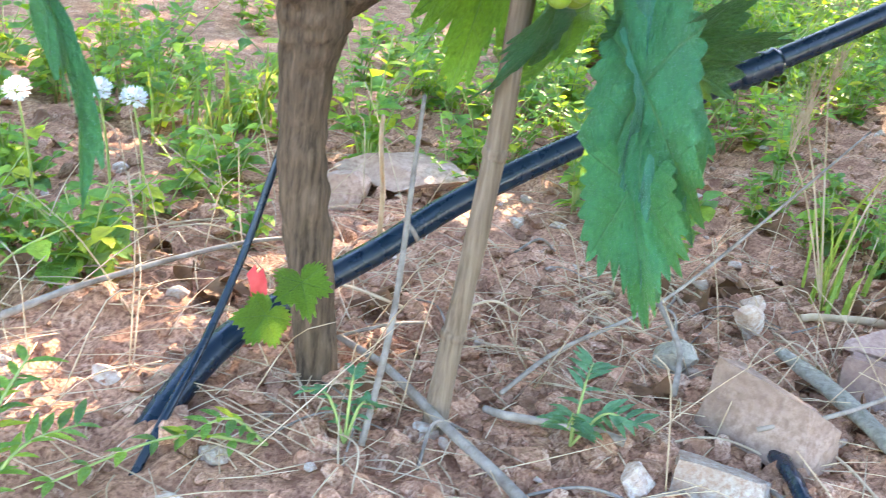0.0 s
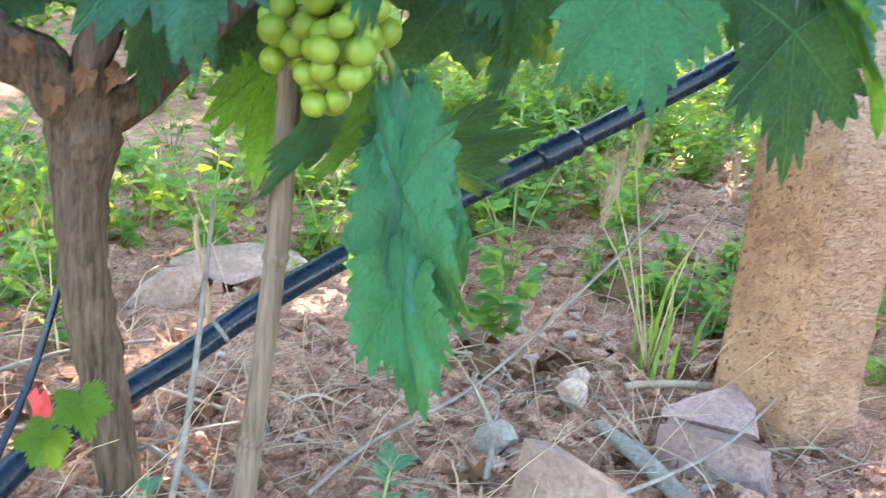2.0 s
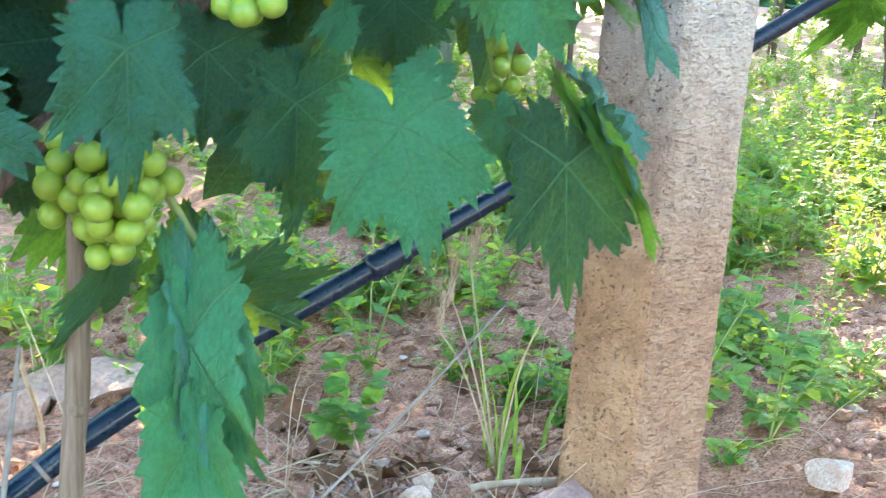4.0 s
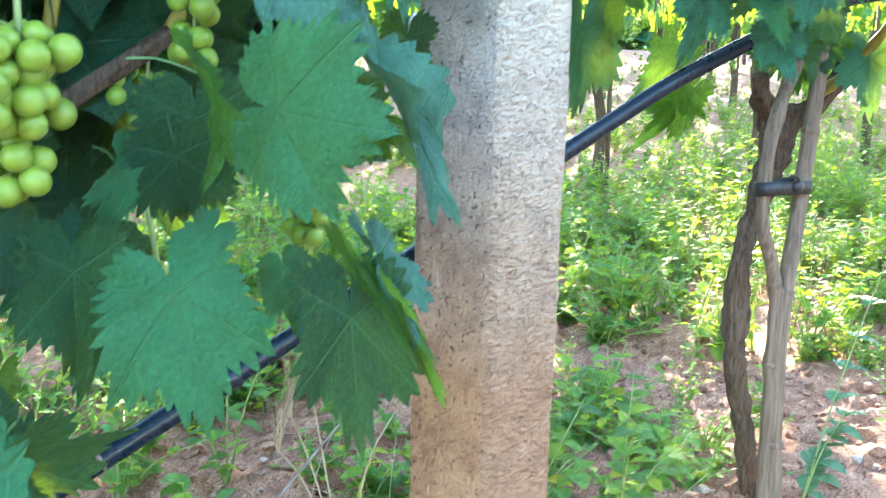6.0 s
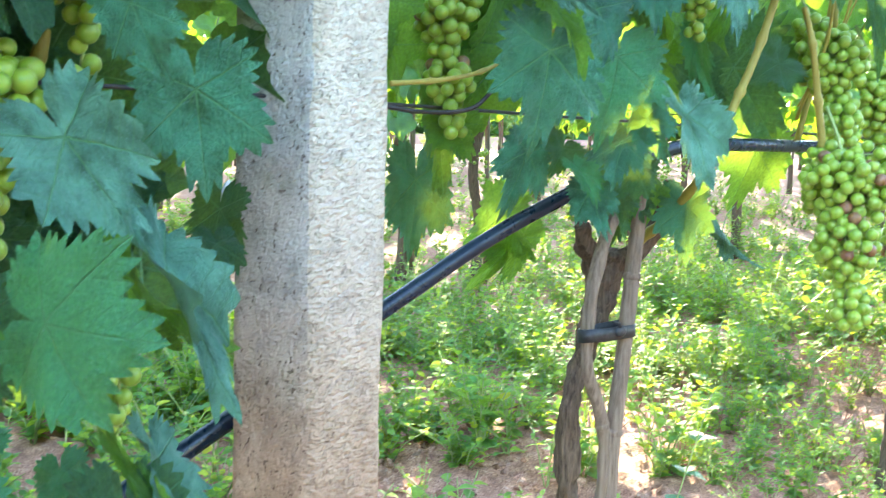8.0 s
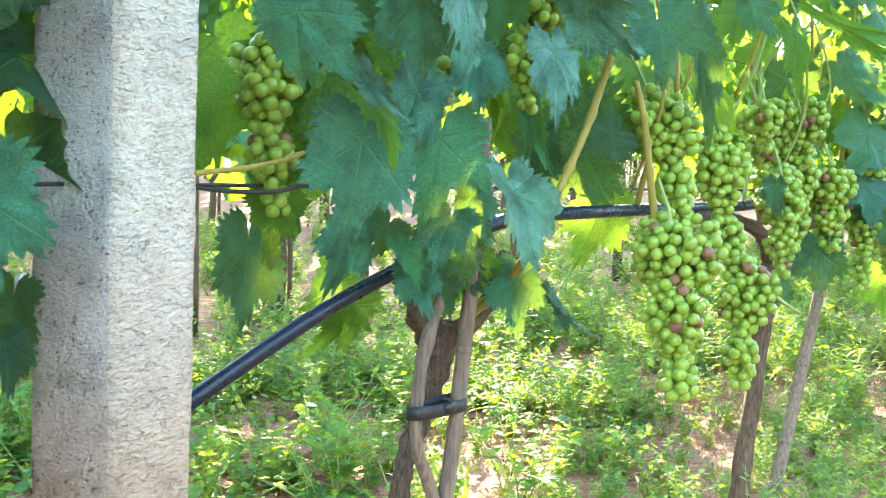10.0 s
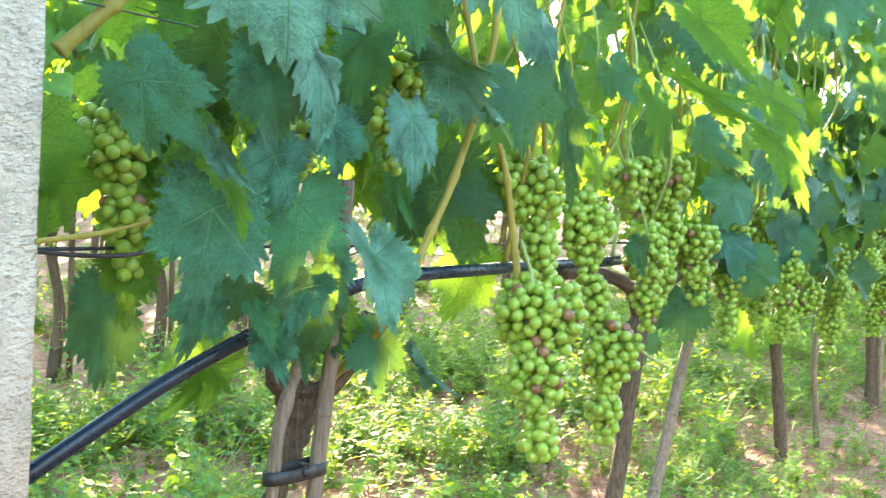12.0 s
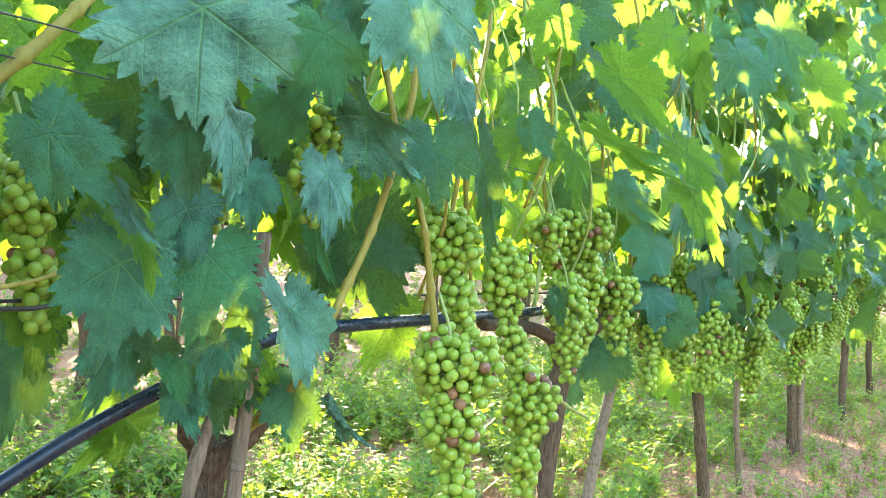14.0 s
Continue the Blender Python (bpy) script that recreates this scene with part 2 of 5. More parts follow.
m_quartz = rocky("white_quartz", (0.34, 0.22, 0.16), (0.49, 0.42, 0.36), (0.60, 0.55, 0.50), 25)
m_slate = rocky("grey_slat", (0.18, 0.16, 0.13), (0.30, 0.27, 0.22), (0.42, 0.38, 0.32), 20)

# concrete: pale, pitted, stained red by the soil near the ground
m_post, nt, b = material("cast_concrete", 0.92, 0.2)
v = coords(nt)
f = noise_of(nt, v, 26, 6, 0.7)
# Sides coloured greyer than the alley face, to stand in for their shade.
shaded_sides = ramp(nt, f, (0.30, (0.36, 0.345, 0.305)), (0.50, (0.54, 0.52, 0.465)), (0.75, (0.64, 0.62, 0.565)))
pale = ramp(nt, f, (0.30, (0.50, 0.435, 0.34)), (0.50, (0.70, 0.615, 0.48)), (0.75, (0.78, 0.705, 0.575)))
red = ramp(nt, f, (0.30, (0.30, 0.158, 0.090)), (0.55, (0.475, 0.272, 0.155)), (0.8, (0.57, 0.36, 0.225)))
sep = nt.nodes.new("ShaderNodeSeparateXYZ")
nt.links.new(v, sep.inputs["Vector"])
ma = nt.nodes.new("ShaderNodeMath")
ma.operation = "MULTIPLY_ADD"
nt.links.new(noise_of(nt, v, 7, 4), ma.inputs[0])
ma.inputs[1].default_value = 0.30
nt.links.new(sep.outputs["Z"], ma.inputs[2])
stain = ramp(nt, ma.outputs["Value"], (0.40, grey(1.0)), (0.86, grey(0.0)))
holes = mix(nt, 0.5, noise_of(nt, v, 130, 3, 0.5), noise_of(nt, v, 310, 2, 0.5))
pit = ramp(nt, holes, (0.36, grey(1.0)), (0.43, grey(0.0)))
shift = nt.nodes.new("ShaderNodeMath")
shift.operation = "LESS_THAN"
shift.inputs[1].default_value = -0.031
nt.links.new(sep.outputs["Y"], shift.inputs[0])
col = mix(nt, stain, mix(nt, shift.outputs["Value"], shaded_sides, pale), mix(nt, shift.outputs["Value"], red, mix(nt, 1.0, red, (0.84, 0.86, 0.94), "MULTIPLY")))
speck = mix(nt, shift.outputs["Value"], mix(nt, 0.7, (0, 0, 0), pit), mix(nt, 0.22, (0, 0, 0), pit))
nt.links.new(mix(nt, speck, col, (0.12, 0.075, 0.05)), b.inputs["Base Color"])
plaster = noise_of(nt, coords(nt, (1, 1, 1.5)), 115, 4, 0.55)
fine = mix(nt, 0.3, noise_of(nt, v, 240, 4), f)
relief = mix(nt, shift.outputs["Value"], mix(nt, 0.9, plaster, fine), plaster)
bump(nt, b, mix(nt, 1.0, relief, mix(nt, 0.35, (0, 0, 0), pit), "SUBTRACT"), 0.9, 0.014)


# ---------------------------------------------------------------- mesh tools
def tri_mesh(name, V, T, mats, index=None, smooth=True):
    V, T = np.asarray(V, float), np.asarray(T, np.int32)
    me = bpy.data.meshes.new(name)
    me.vertices.add(len(V))
    me.vertices.foreach_set("co", V.ravel())
    me.loops.add(3 * len(T))
    me.loops.foreach_set("vertex_index", T.ravel())
    me.polygons.add(len(T))
    me.polygons.foreach_set("loop_start", np.arange(len(T), dtype=np.int32) * 3)
    me.polygons.foreach_set("use_smooth", np.full(len(T), smooth))
    for m in (mats if isinstance(mats, (list, tuple)) else [mats]):
        me.materials.append(m)
    if index is not None:
        me.polygons.foreach_set("material_index", np.asarray(index, np.int32))
    me.update(calc_edges=True)
    return me


def join(*pieces):
    Vs, Ts, k = [], [], 0
    for V, T in pieces:
        Vs.append(V)
        Ts.append(T + k)
        k += len(V)
    return np.concatenate(Vs), np.concatenate(Ts)


def spread(V, T, mats):
    """Copies of one shape at many 4x4 matrices, as one piece."""
    M = np.asarray(mats)
    P = np.einsum("nij,vj->nvi", M[:, :3, :3], V) + M[:, None, :3, 3]
    return P.reshape(-1, 3), (T[None] + (np.arange(len(M)) * len(V))[:, None, None]).reshape(-1, 3)


def place_at(p, yaw=0.0, tilt=0.0, lean=0.0, scale=1.0):
    m = Matrix.Translation(p) @ Euler((tilt, lean, yaw)).to_matrix().to_4x4() @ Matrix.Diagonal((scale, scale, scale, 1)) if isinstance(scale, (int, float)) else \
        Matrix.Translation(p) @ Euler((tilt, lean, yaw)).to_matrix().to_4x4() @ Matrix.Diagonal((*scale, 1))
    return np.array(m)


def curve_points(pts, n):
    """A smooth line through the points (Catmull-Rom), n steps a span."""
    P = np.asarray(pts, float)
    Q = np.vstack([2 * P[0] - P[1], P, 2 * P[-1] - P[-2]])
    out = []
    for i in range(1, len(Q) - 2):
        for s in np.linspace(0, 1, n, endpoint=False):
            a, b_, c, d = Q[i - 1], Q[i], Q[i + 1], Q[i + 2]
            out.append(0.5 * (2 * b_ + (c - a) * s + (2 * a - 5 * b_ + 4 * c - d) * s * s + (3 * b_ - a - 3 * c + d) * s ** 3))
    out.append(P[-1])
    return np.array(out)


def tube(pts, radii, sides=8, ridges=0.0, seed=0, lumps=0.0, step=1):
    """A tube along a line; ridges: depth of bark furrows, lumps: swellings, as parts of the radius."""
    P = curve_points(pts, step) if step > 1 else np.asarray(pts, float)
    n = len(P)
    R = np.interp(np.linspace(0, 1, n), np.linspace(0, 1, len(np.atleast_1d(radii))), np.atleast_1d(radii))
    tan = np.gradient(P, axis=0)
    tan /= np.linalg.norm(tan, axis=1)[:, None] + 1e-12
    u = np.cross(tan[0], (0.3, 0.9, 0.2))
    u /= np.linalg.norm(u)
    g = np.random.default_rng(seed)
    ph = g.uniform(0, 6.28, 6)
    V = np.zeros((n * sides + 2, 3))
    for i in range(n):
        u = u - tan[i] * (u @ tan[i])
        u /= np.linalg.norm(u)
        w = np.cross(tan[i], u)
        for j in range(sides):
            a = 2 * math.pi * j / sides
            r = R[i]
            if ridges:
                z = i / n * 6
                r *= 1 + ridges * (0.6 * math.sin(7 * a + ph[0] + 0.5 * math.sin(z)) + 0.5 * math.sin(11 * a + ph[1] + z * 0.5) + 0.4 * math.sin(4 * a - ph[2] + z * 0.8))
            if lumps:
                r *= 1 + lumps * noise.noise((math.cos(a) * 1.2 + seed, math.sin(a) * 1.2, i * 0.28))
            V[i * sides + j] = P[i] + (u * math.cos(a) + w * math.sin(a)) * r
    V[-2], V[-1] = P[0], P[-1]
    T = []
    for i in range(n - 1):
        for j in range(sides):
            k = (j + 1) % sides
            a, b_, c, d = i * sides + j, i * sides + k, (i + 1) * sides + k, (i + 1) * sides + j
            T += [(a, b_, c), (a, c, d)]
    for j in range(sides):
        k = (j + 1) % sides
        T += [(len(V) - 2, k, j), (len(V) - 1, (n - 1) * sides + j, (n - 1) * sides + k)]
    return V, np.array(T)


def ball(sub):
    bm = bmesh.new()
    bmesh.ops.create_icosphere(bm, subdivisions=sub, radius=1.0)
    bm.verts.ensure_lookup_table()
    V = np.array([v_.co for v_ in bm.verts])
    T = np.array([[v_.index for v_ in f_.verts] for f_ in bm.faces])
    bm.free()
    return V, T


BALL1, BALL2, BALL3, BALL4 = ball(1), ball(2), ball(3), ball(4)


def stone(seed, size, sub=4, cut=7, rough=0.12):
    """A broken stone: a ball cut by planes, roughened."""
    V, T = (BALL2, BALL3, BALL4)[sub - 2]
    V = V.copy()
    g = np.random.default_rng(seed)
    V *= 1.6
    for _ in range(cut):
        nrm = g.normal(size=3)
        nrm /= np.linalg.norm(nrm)
        d = g.uniform(0.62, 1.0)
        over = np.maximum(V @ nrm - d, 0)
        V -= over[:, None] * nrm
    for i, p in enumerate(V):
        V[i] = p * (1 + rough * noise.noise(Vector(p) * 1.7 + Vector((seed, 0, 0))) + rough * 0.35 * noise.noise(Vector(p) * 6 + Vector((0, seed, 0))))
    return V * np.asarray(size), T


def thing(name, VT, mats, label, category, at=(0, 0, 0), group="", kind="", smooth=True, index=None):
    V, T = VT
    ob = new(name, tri_mesh(name, V - np.asarray(at), T, mats, index, smooth))
    ob.location = at
    return tagged(ob, label, category, group, kind)


def part(name, VT, mats, parent, label="", base=(0, 0, 0), smooth=True, kind="", index=None):
    """A mesh under a thing; the points are given in the world, base is the thing's place."""
    V, T = VT
    ob = new(name, tri_mesh(name, V - np.asarray(base), T, mats, index, smooth))
    ob.parent = parent
    return tagged(ob, label, kind=kind)


def smoothstep(a, b_, x):
    s = np.clip((x - a) / (b_ - a), 0, 1)
    return s * s * (3 - 2 * s)


# ---------------------------------------------------------------- ground
def ground_height(x, y):
    h = 0.045 * smoothstep(0.95, 1.35, x) - 0.012 + 0.085 * min(max(0.0, y - 2.5), 11.0)
    h -= 0.032 * math.exp(-((x - 0.91) / 0.15) ** 2 - ((y - 0.63) / 0.11) ** 2)
    return h + 0.020 * noise.noise((x * 1.7, y * 1.7, 3.1)) + 0.008 * noise.noise((x * 7, y * 7, 1.0))


def soil_height(x, y):
    h = ground_height(x, y)
    near = 1.0 if -0.8 < x < 3.0 and 0.2 < y < 2.2 else 0.5
    h += near * (0.013 * noise.noise((x * 22, y * 22, 5.0)) + 0.011 * abs(noise.noise((x * 48, y * 48, 9.0))))
    return h


def grid_lines(lo, hi, fine, far):
    mid = np.arange(lo, hi, fine)
    out, d = [], fine
    left, right = [lo], [mid[-1]]
    while right[-1] < far:
        d *= 1.16
        right.append(right[-1] + d)
        left.append(left[-1] - d)
    return np.concatenate([np.array(left[:0:-1]), mid, np.array(right[1:])])


gx, gy = grid_lines(-0.3, 1.9, 0.0085, 900), grid_lines(0.42, 1.75, 0.0085, 900)
GX, GY = np.meshgrid(gx, gy, indexing="ij")
GZ = np.array([[soil_height(x, y) if abs(x) < 60 and abs(y) < 60 else ground_height(x, y) for y in gy] for x in gx])
nx, ny = len(gx), len(gy)
idx = np.arange(nx * ny).reshape(nx, ny)
quads = np.stack([idx[:-1, :-1], idx[1:, :-1], idx[1:, 1:], idx[:-1, 1:]], -1).reshape(-1, 4)
ground = new("ground", tri_mesh("ground", np.stack([GX, GY, GZ], -1).reshape(-1, 3), np.concatenate([quads[:, [0, 1, 2]], quads[:, [0, 2, 3]]]), m_soil))
tagged(ground, "dry reddish-brown vineyard soil, crumbly and uneven", "ground", kind="structure")

# ---------------------------------------------------------------- concrete post
def concrete_post():
    """A cast post of four uneven sides with worn corners; the open side of the mould faces the alley, rough."""
    corners = [np.array(p) for p in ((-0.036, -0.036), (0.0465, -0.036), (0.054, 0.052), (-0.085, 0.038))]
    wears, top, n = (0.008, 0.003, 0.006, 0.003), 1.95, 180
    ring = []
    for k in range(4):
        a, b_ = corners[k], corners[(k + 1) % 4]
        d = (b_ - a) / np.linalg.norm(b_ - a)
        for f in np.linspace(0, 1, 11):
            wa, wb = wears[k], wears[(k + 1) % 4]
            ring.append(a + d * wa + (b_ - a - d * (wa + wb)) * f)
    m = len(ring)
    V, T = [], []
    for i, z in enumerate(np.linspace(-0.08, top, n)):
        for x, y in ring:
            rough = 0.0014 * noise.noise((x * 60, y * 60, z * 60)) + 0.0020 * noise.noise((x * 12, y * 12, z * 9))
            if y < -0.034:
                rough += 0.0030 * noise.noise((x * 150, z * 150, 2.0)) + 0.0016 * noise.noise((x * 60, z * 75, 4.0))
            d = Vector((x, y))
            d.normalize()
            g = 1 + 0.10 * max(0.0, 0.12 - z)
            V.append((x * g + d.x * rough, y * g + d.y * rough, z))
    V.append((0, 0, top + 0.002))
    for i in range(n - 1):
        for j in range(m):
            k = (j + 1) % m
            a, b_, c_, d_ = i * m + j, i * m + k, (i + 1) * m + k, (i + 1) * m + j
            T += [(a, b_, c_), (a, c_, d_)]
    for j in range(m):
        T.append((len(V) - 1, (n - 1) * m + j, (n - 1) * m + (j + 1) % m))
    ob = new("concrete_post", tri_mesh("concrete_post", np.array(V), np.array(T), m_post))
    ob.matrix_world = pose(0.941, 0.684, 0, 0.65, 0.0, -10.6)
    return tagged(ob, "four-sided pitted concrete trellis post, pale above, stained red-brown near the soil", "post")


post = concrete_post()

# ---------------------------------------------------------------- irrigation pipe and wires
hose_line = curve_points([(0.03, 0.66, -0.080), (0.085, 0.712, -0.034), (0.165, 0.785, 0.018), (0.25, 0.83, 0.045), (0.333, 0.859, 0.072), (0.40, 0.862, 0.112), (0.50, 0.861, 0.161),
                          (0.60, 0.854, 0.207), (0.70, 0.841, 0.255), (0.80, 0.822, 0.307), (0.90, 0.797, 0.365), (1.0, 0.768, 0.428), (1.10, 0.728, 0.495), (1.20, 0.684, 0.562),
                          (1.29, 0.639, 0.614), (1.36, 0.600, 0.652), (1.45, 0.580, 0.676), (1.60, 0.574, 0.681), (2.16, 0.574, 0.684)], 5)
far_hose = np.array([(x, 0.575 + 0.006 * math.sin(x * 2), 0.687 + 0.012 * math.sin(x * 3.1)) for x in np.arange(2.4, 26, 0.2)])
hose_line = np.vstack([hose_line, far_hose])
hose = thing("irrigation_pipe", tube(hose_line, np.interp(hose_line[:, 0], (0.0, 0.5, 0.9, 1.3, 2.2), (0.0122, 0.0122, 0.0110, 0.0094, 0.0092)), 14), m_hose,
             "dusty black plastic irrigation pipe rising from soil to wire", "pipe")
for k, i in ((0, 22), (1, 34)):
    a, b_ = hose_line[i], hose_line[i + 1]
    d = (b_ - a) / np.linalg.norm(b_ - a)
    part("pipe_mark", tube([a + d * s for s in (0, 0.002, 0.004)], [0.0126], 14), m_twig, hose, "pale printed ring")
i = int(np.argmin(np.abs(hose_line[:, 0] - 0.68)))
d = (hose_line[i + 1] - hose_line[i]) / np.linalg.norm(hose_line[i + 1] - hose_line[i])
prof = [0.0125, 0.0155, 0.0132, 0.0156, 0.0132, 0.0156, 0.0132, 0.0156, 0.0125]
part("coupling", tube([hose_line[i] + d * 0.006 * s for s in range(9)], prof, 16), m_hose, hose, "ribbed black pipe coupling")

thing("drip_tube", tube([(0.235, 0.815, 0.24), (0.207, 0.80, 0.157), (0.185, 0.785, 0.10), (0.150, 0.75, 0.045), (0.112, 0.70, 0.012), (0.085, 0.668, -0.015)], [0.0030, 0.0032, 0.0034], 8, step=5), m_hose,
      "thin black drip tube running down from the vine to the soil", "tube")


def trellis_wire(y, z, x0, x1, r=0.0014):
    xs = np.arange(x0, x1, 0.15)
    pts = np.array([(x, y + 0.002 * math.sin(x * 5), z - 0.006 * math.sin(math.pi * ((x - 0.95) / 5 % 1))) for x in xs])
    return thing("trellis_wire", tube(pts, [r], 6), m_wire, "taut dark galvanised trellis wire along the vines", "wire", group="trellis wires")


trellis_wire(0.70, 0.712, -3, 26, 0.0022)
trellis_wire(0.64, 0.955, -3, 26, 0.0010)
trellis_wire(0.55, 0.975, 0.6, 26, 0.0010)
trellis_wire(0.62, 1.25, -3, 26)
trellis_wire(0.62, 1.55, -3, 26)
thing("wire_twist", tube([(1.00, 0.70, 0.712), (1.08, 0.685, 0.705), (1.13, 0.66, 0.71), (1.16, 0.65, 0.735)], [0.0026], 6, step=6), m_wire, "dark loose wire end twisted beside the post", "wire")
tag_v, tag_t = BALL2
thing("plastic_tag", (tag_v * np.array((0.010, 0.004, 0.022)) + np.array((0.848, 0.716, 0.608)), tag_t), m_white, "small white plastic tag hanging beside the post", "tag", smooth=False)


# ---------------------------------------------------------------- vine leaves
def leaf_outline(seed, teeth, n):
    g = np.random.default_rng(seed)
    j = lambda s: float(g.uniform(-s, s))
    deep = float(g.uniform(0.04, 0.22))
    half = []
    for _ in range(2):
        half.append(([0, 27 + j(3), 53 + j(4), 84 + j(4), 114 + j(5), 148, 170, 180],
                     [1.0, 0.80 - deep + j(0.04), 0.90 + j(0.05), 0.75 - deep * 0.8 + j(0.04), 0.72 + j(0.05), 0.58, 0.40, 0.10]))
    th = np.linspace(-180, 180, n, endpoint=False)
    r = np.zeros(n)
    for i, a in enumerate(th):
        xs, ys = half[0 if a < 0 else 1]
        k = np.searchsorted(xs, abs(a), side="right") - 1
        k = min(k, len(xs) - 2)
        s = (abs(a) - xs[k]) / (xs[k + 1] - xs[k])
        peak = ys[k] > ys[k + 1]
        s = s ** 1.15 if peak else s ** 0.87
        s = s * s * (3 - 2 * s) * 0.75 + s * 0.25
        r[i] = ys[k] + (ys[k + 1] - ys[k]) * s
    step = 180 / teeth
    saw = (abs(th) / step + 0.35) % 1.0
    size = g.uniform(0.55, 1.25, 2 * teeth + 3)[((th + 180) / step + 0.35).astype(int)]
    amp = 0.105 * np.clip((172 - abs(th)) / 30, 0, 1) * size
    r = r * (1 + amp * (1.0 - 2.0 * np.abs(saw - 0.35) / 0.65))
    return np.radians(th), r


def leaf_shape(seed, n=170, teeth=17, rings=(0.12, 0.25, 0.4, 0.55, 0.7, 0.85, 1.0), stalk=True, wave=1.1):
    g = np.random.default_rng(seed + 100)
    th, r = leaf_outline(seed, teeth, n)
    droop, fold, ruff, cup = g.uniform(0.08, 0.50), g.uniform(-0.15, 0.42), wave * g.uniform(0.06, 0.15), g.uniform(-0.15, 0.28)
    ph = g.uniform(0, 6.28, 4)
    main = np.radians([0, 53, -53, 114, -114])

    def surf(x, y):
        a, q = np.arctan2(x, y), np.hypot(x, y)
        near = np.min(np.abs(a[..., None] - main), -1)
        z = -droop * np.maximum(y, -0.2) ** 2 + fold * np.abs(x) * (0.4 + 0.6 * np.minimum(1, np.abs(x))) - cup * q * q
        z = z + ruff * q ** 2 * np.sin(5 * a + ph[0]) + 0.5 * ruff * q ** 3 * np.sin(11 * a + ph[1])
        z = z + 0.15 * q * np.minimum(near, 0.45) + 0.018 * wave * np.sin(13 * x + ph[2]) * np.sin(12 * y + ph[3])
        return z

    V = [(0, 0, 0)]
    for f in rings:
        for a, q in zip(th, r):
            ff = f if f < 1 else 1.0
            V.append((math.sin(a) * q * ff, math.cos(a) * q * ff, 0))
    V = np.array(V)
    V[:, 2] = surf(V[:, 0], V[:, 1])
    T = [(0, 1 + (i + 1) % n, 1 + i) for i in range(n)]
    for k in range(len(rings) - 1):
        for i in range(n):
            a, b_ = 1 + k * n + i, 1 + k * n + (i + 1) % n
            c, d = a + n, b_ + n
            T += [(a, b_, d), (a, d, c)]
    T = np.array(T)
    index = np.zeros(len(T), int)
    if stalk:
        sv, st = tube([(0, 0.0, -0.005), (0, -0.12, -0.10), (0.03, -0.32, -0.30), (0.05, -0.45, -0.55)], [0.011, 0.010, 0.012], 5, step=2)
        index = np.r_[index, np.ones(len(st), int)]
        V, T = join((V, T), (sv, st))
    return V, T, index


def leaf_mesh(seed, mat, **kw):
    V, T, index = leaf_shape(seed, **kw)
    return tri_mesh("leaf", V, T, [mat, m_vein], index)


FINE = [leaf_mesh(s, m_leaf) for s in range(10)]
MID = [leaf_mesh(s + 30, m_leaf, n=66, teeth=11, rings=(0.4, 0.75, 1.0)) for s in range(8)]
DUSTY = [leaf_mesh(s + 22, m_leaf_dusty) for s in range(5)]
SHADED = [leaf_mesh(s + 70, m_leaf_shaded) for s in range(4)]
CHALKY = [leaf_mesh(s + 130, m_leaf_chalky) for s in range(4)]
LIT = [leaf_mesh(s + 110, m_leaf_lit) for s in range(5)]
YOUNG_BACKLIT = [leaf_mesh(s + 15, m_leaf_young_backlit) for s in range(4)]
MID_BACKLIT = [leaf_mesh(s + 45, m_leaf_young_backlit, n=66, teeth=11, rings=(0.4, 0.75, 1.0)) for s in range(4)]
MID_SHADED = [leaf_mesh(s + 80, m_leaf_shaded, n=66, teeth=11, rings=(0.4, 0.75, 1.0)) for s in range(4)]
SHADY = MID[:2] + MID_SHADED + MID_BACKLIT[:1]
MIXED = MID[:1] + MID_SHADED[:3] + MID_BACKLIT[:3]
BRIGHT = MID_SHADED[:2] + MID_BACKLIT
FAR = [leaf_shape(s + 60, n=22, teeth=5, rings=(1.0,), stalk=False)[:2] for s in range(4)]


def leaf_matrix(base, tip, normal):
    base, y = Vector(base), Vector(tip) - Vector(base)
    L = y.length
    y.normalize()
    z = Vector(normal)
    z = (z - y * z.dot(y)).normalized()
    x = y.cross(z)
    return Matrix(((x.x * L, y.x * L, z.x * L, base.x), (x.y * L, y.y * L, z.y * L, base.y), (x.z * L, y.z * L, z.z * L, base.z), (0, 0, 0, 1)))


def leaf(vine, base, tip, normal, wide=1.0, meshes=None):
    ob = new("leaf", rnd.choice(meshes or FINE))
    ob.parent = vine
    ob.matrix_basis = Matrix.Translation(-vine.location) @ leaf_matrix(base, tip, normal) @ Matrix.Diagonal((wide, 1, 1, 1))
    return ob


def random_leaf(g, x0, x1, ylo, yhi, zlo, zhi, size=(0.055, 0.10)):
    p = Vector((g.uniform(x0, x1), g.uniform(ylo, yhi), g.uniform(zlo, zhi)))
    out = -1.0 if p.y < (ylo + yhi) / 2 + g.uniform(-0.1, 0.1) else 1.0
    nrm = Vector((g.gauss(-0.15, 0.55), out * g.uniform(0.3, 1.0), g.uniform(-0.1, 0.9)))
    t = Vector((g.gauss(0, 0.5), out * g.uniform(-0.1, 0.5), g.uniform(-1.1, -0.25))).normalized()
    L = g.uniform(*size)
    return p, p + t * L, nrm


# ---------------------------------------------------------------- bunches of grapes
BERRY = 0.0167
berry_mesh = tri_mesh("berry", BALL3[0] * np.array((1, 1, 1.06)) * BERRY / 2, BALL3[1], m_berry)
berry_mesh_brown = tri_mesh("berry", BALL3[0] * BERRY / 2, BALL3[1], m_berry_brown)
berry_count = {}


def bunch(vine, top, tip, width, near=False, loose=0.80, size=BERRY):
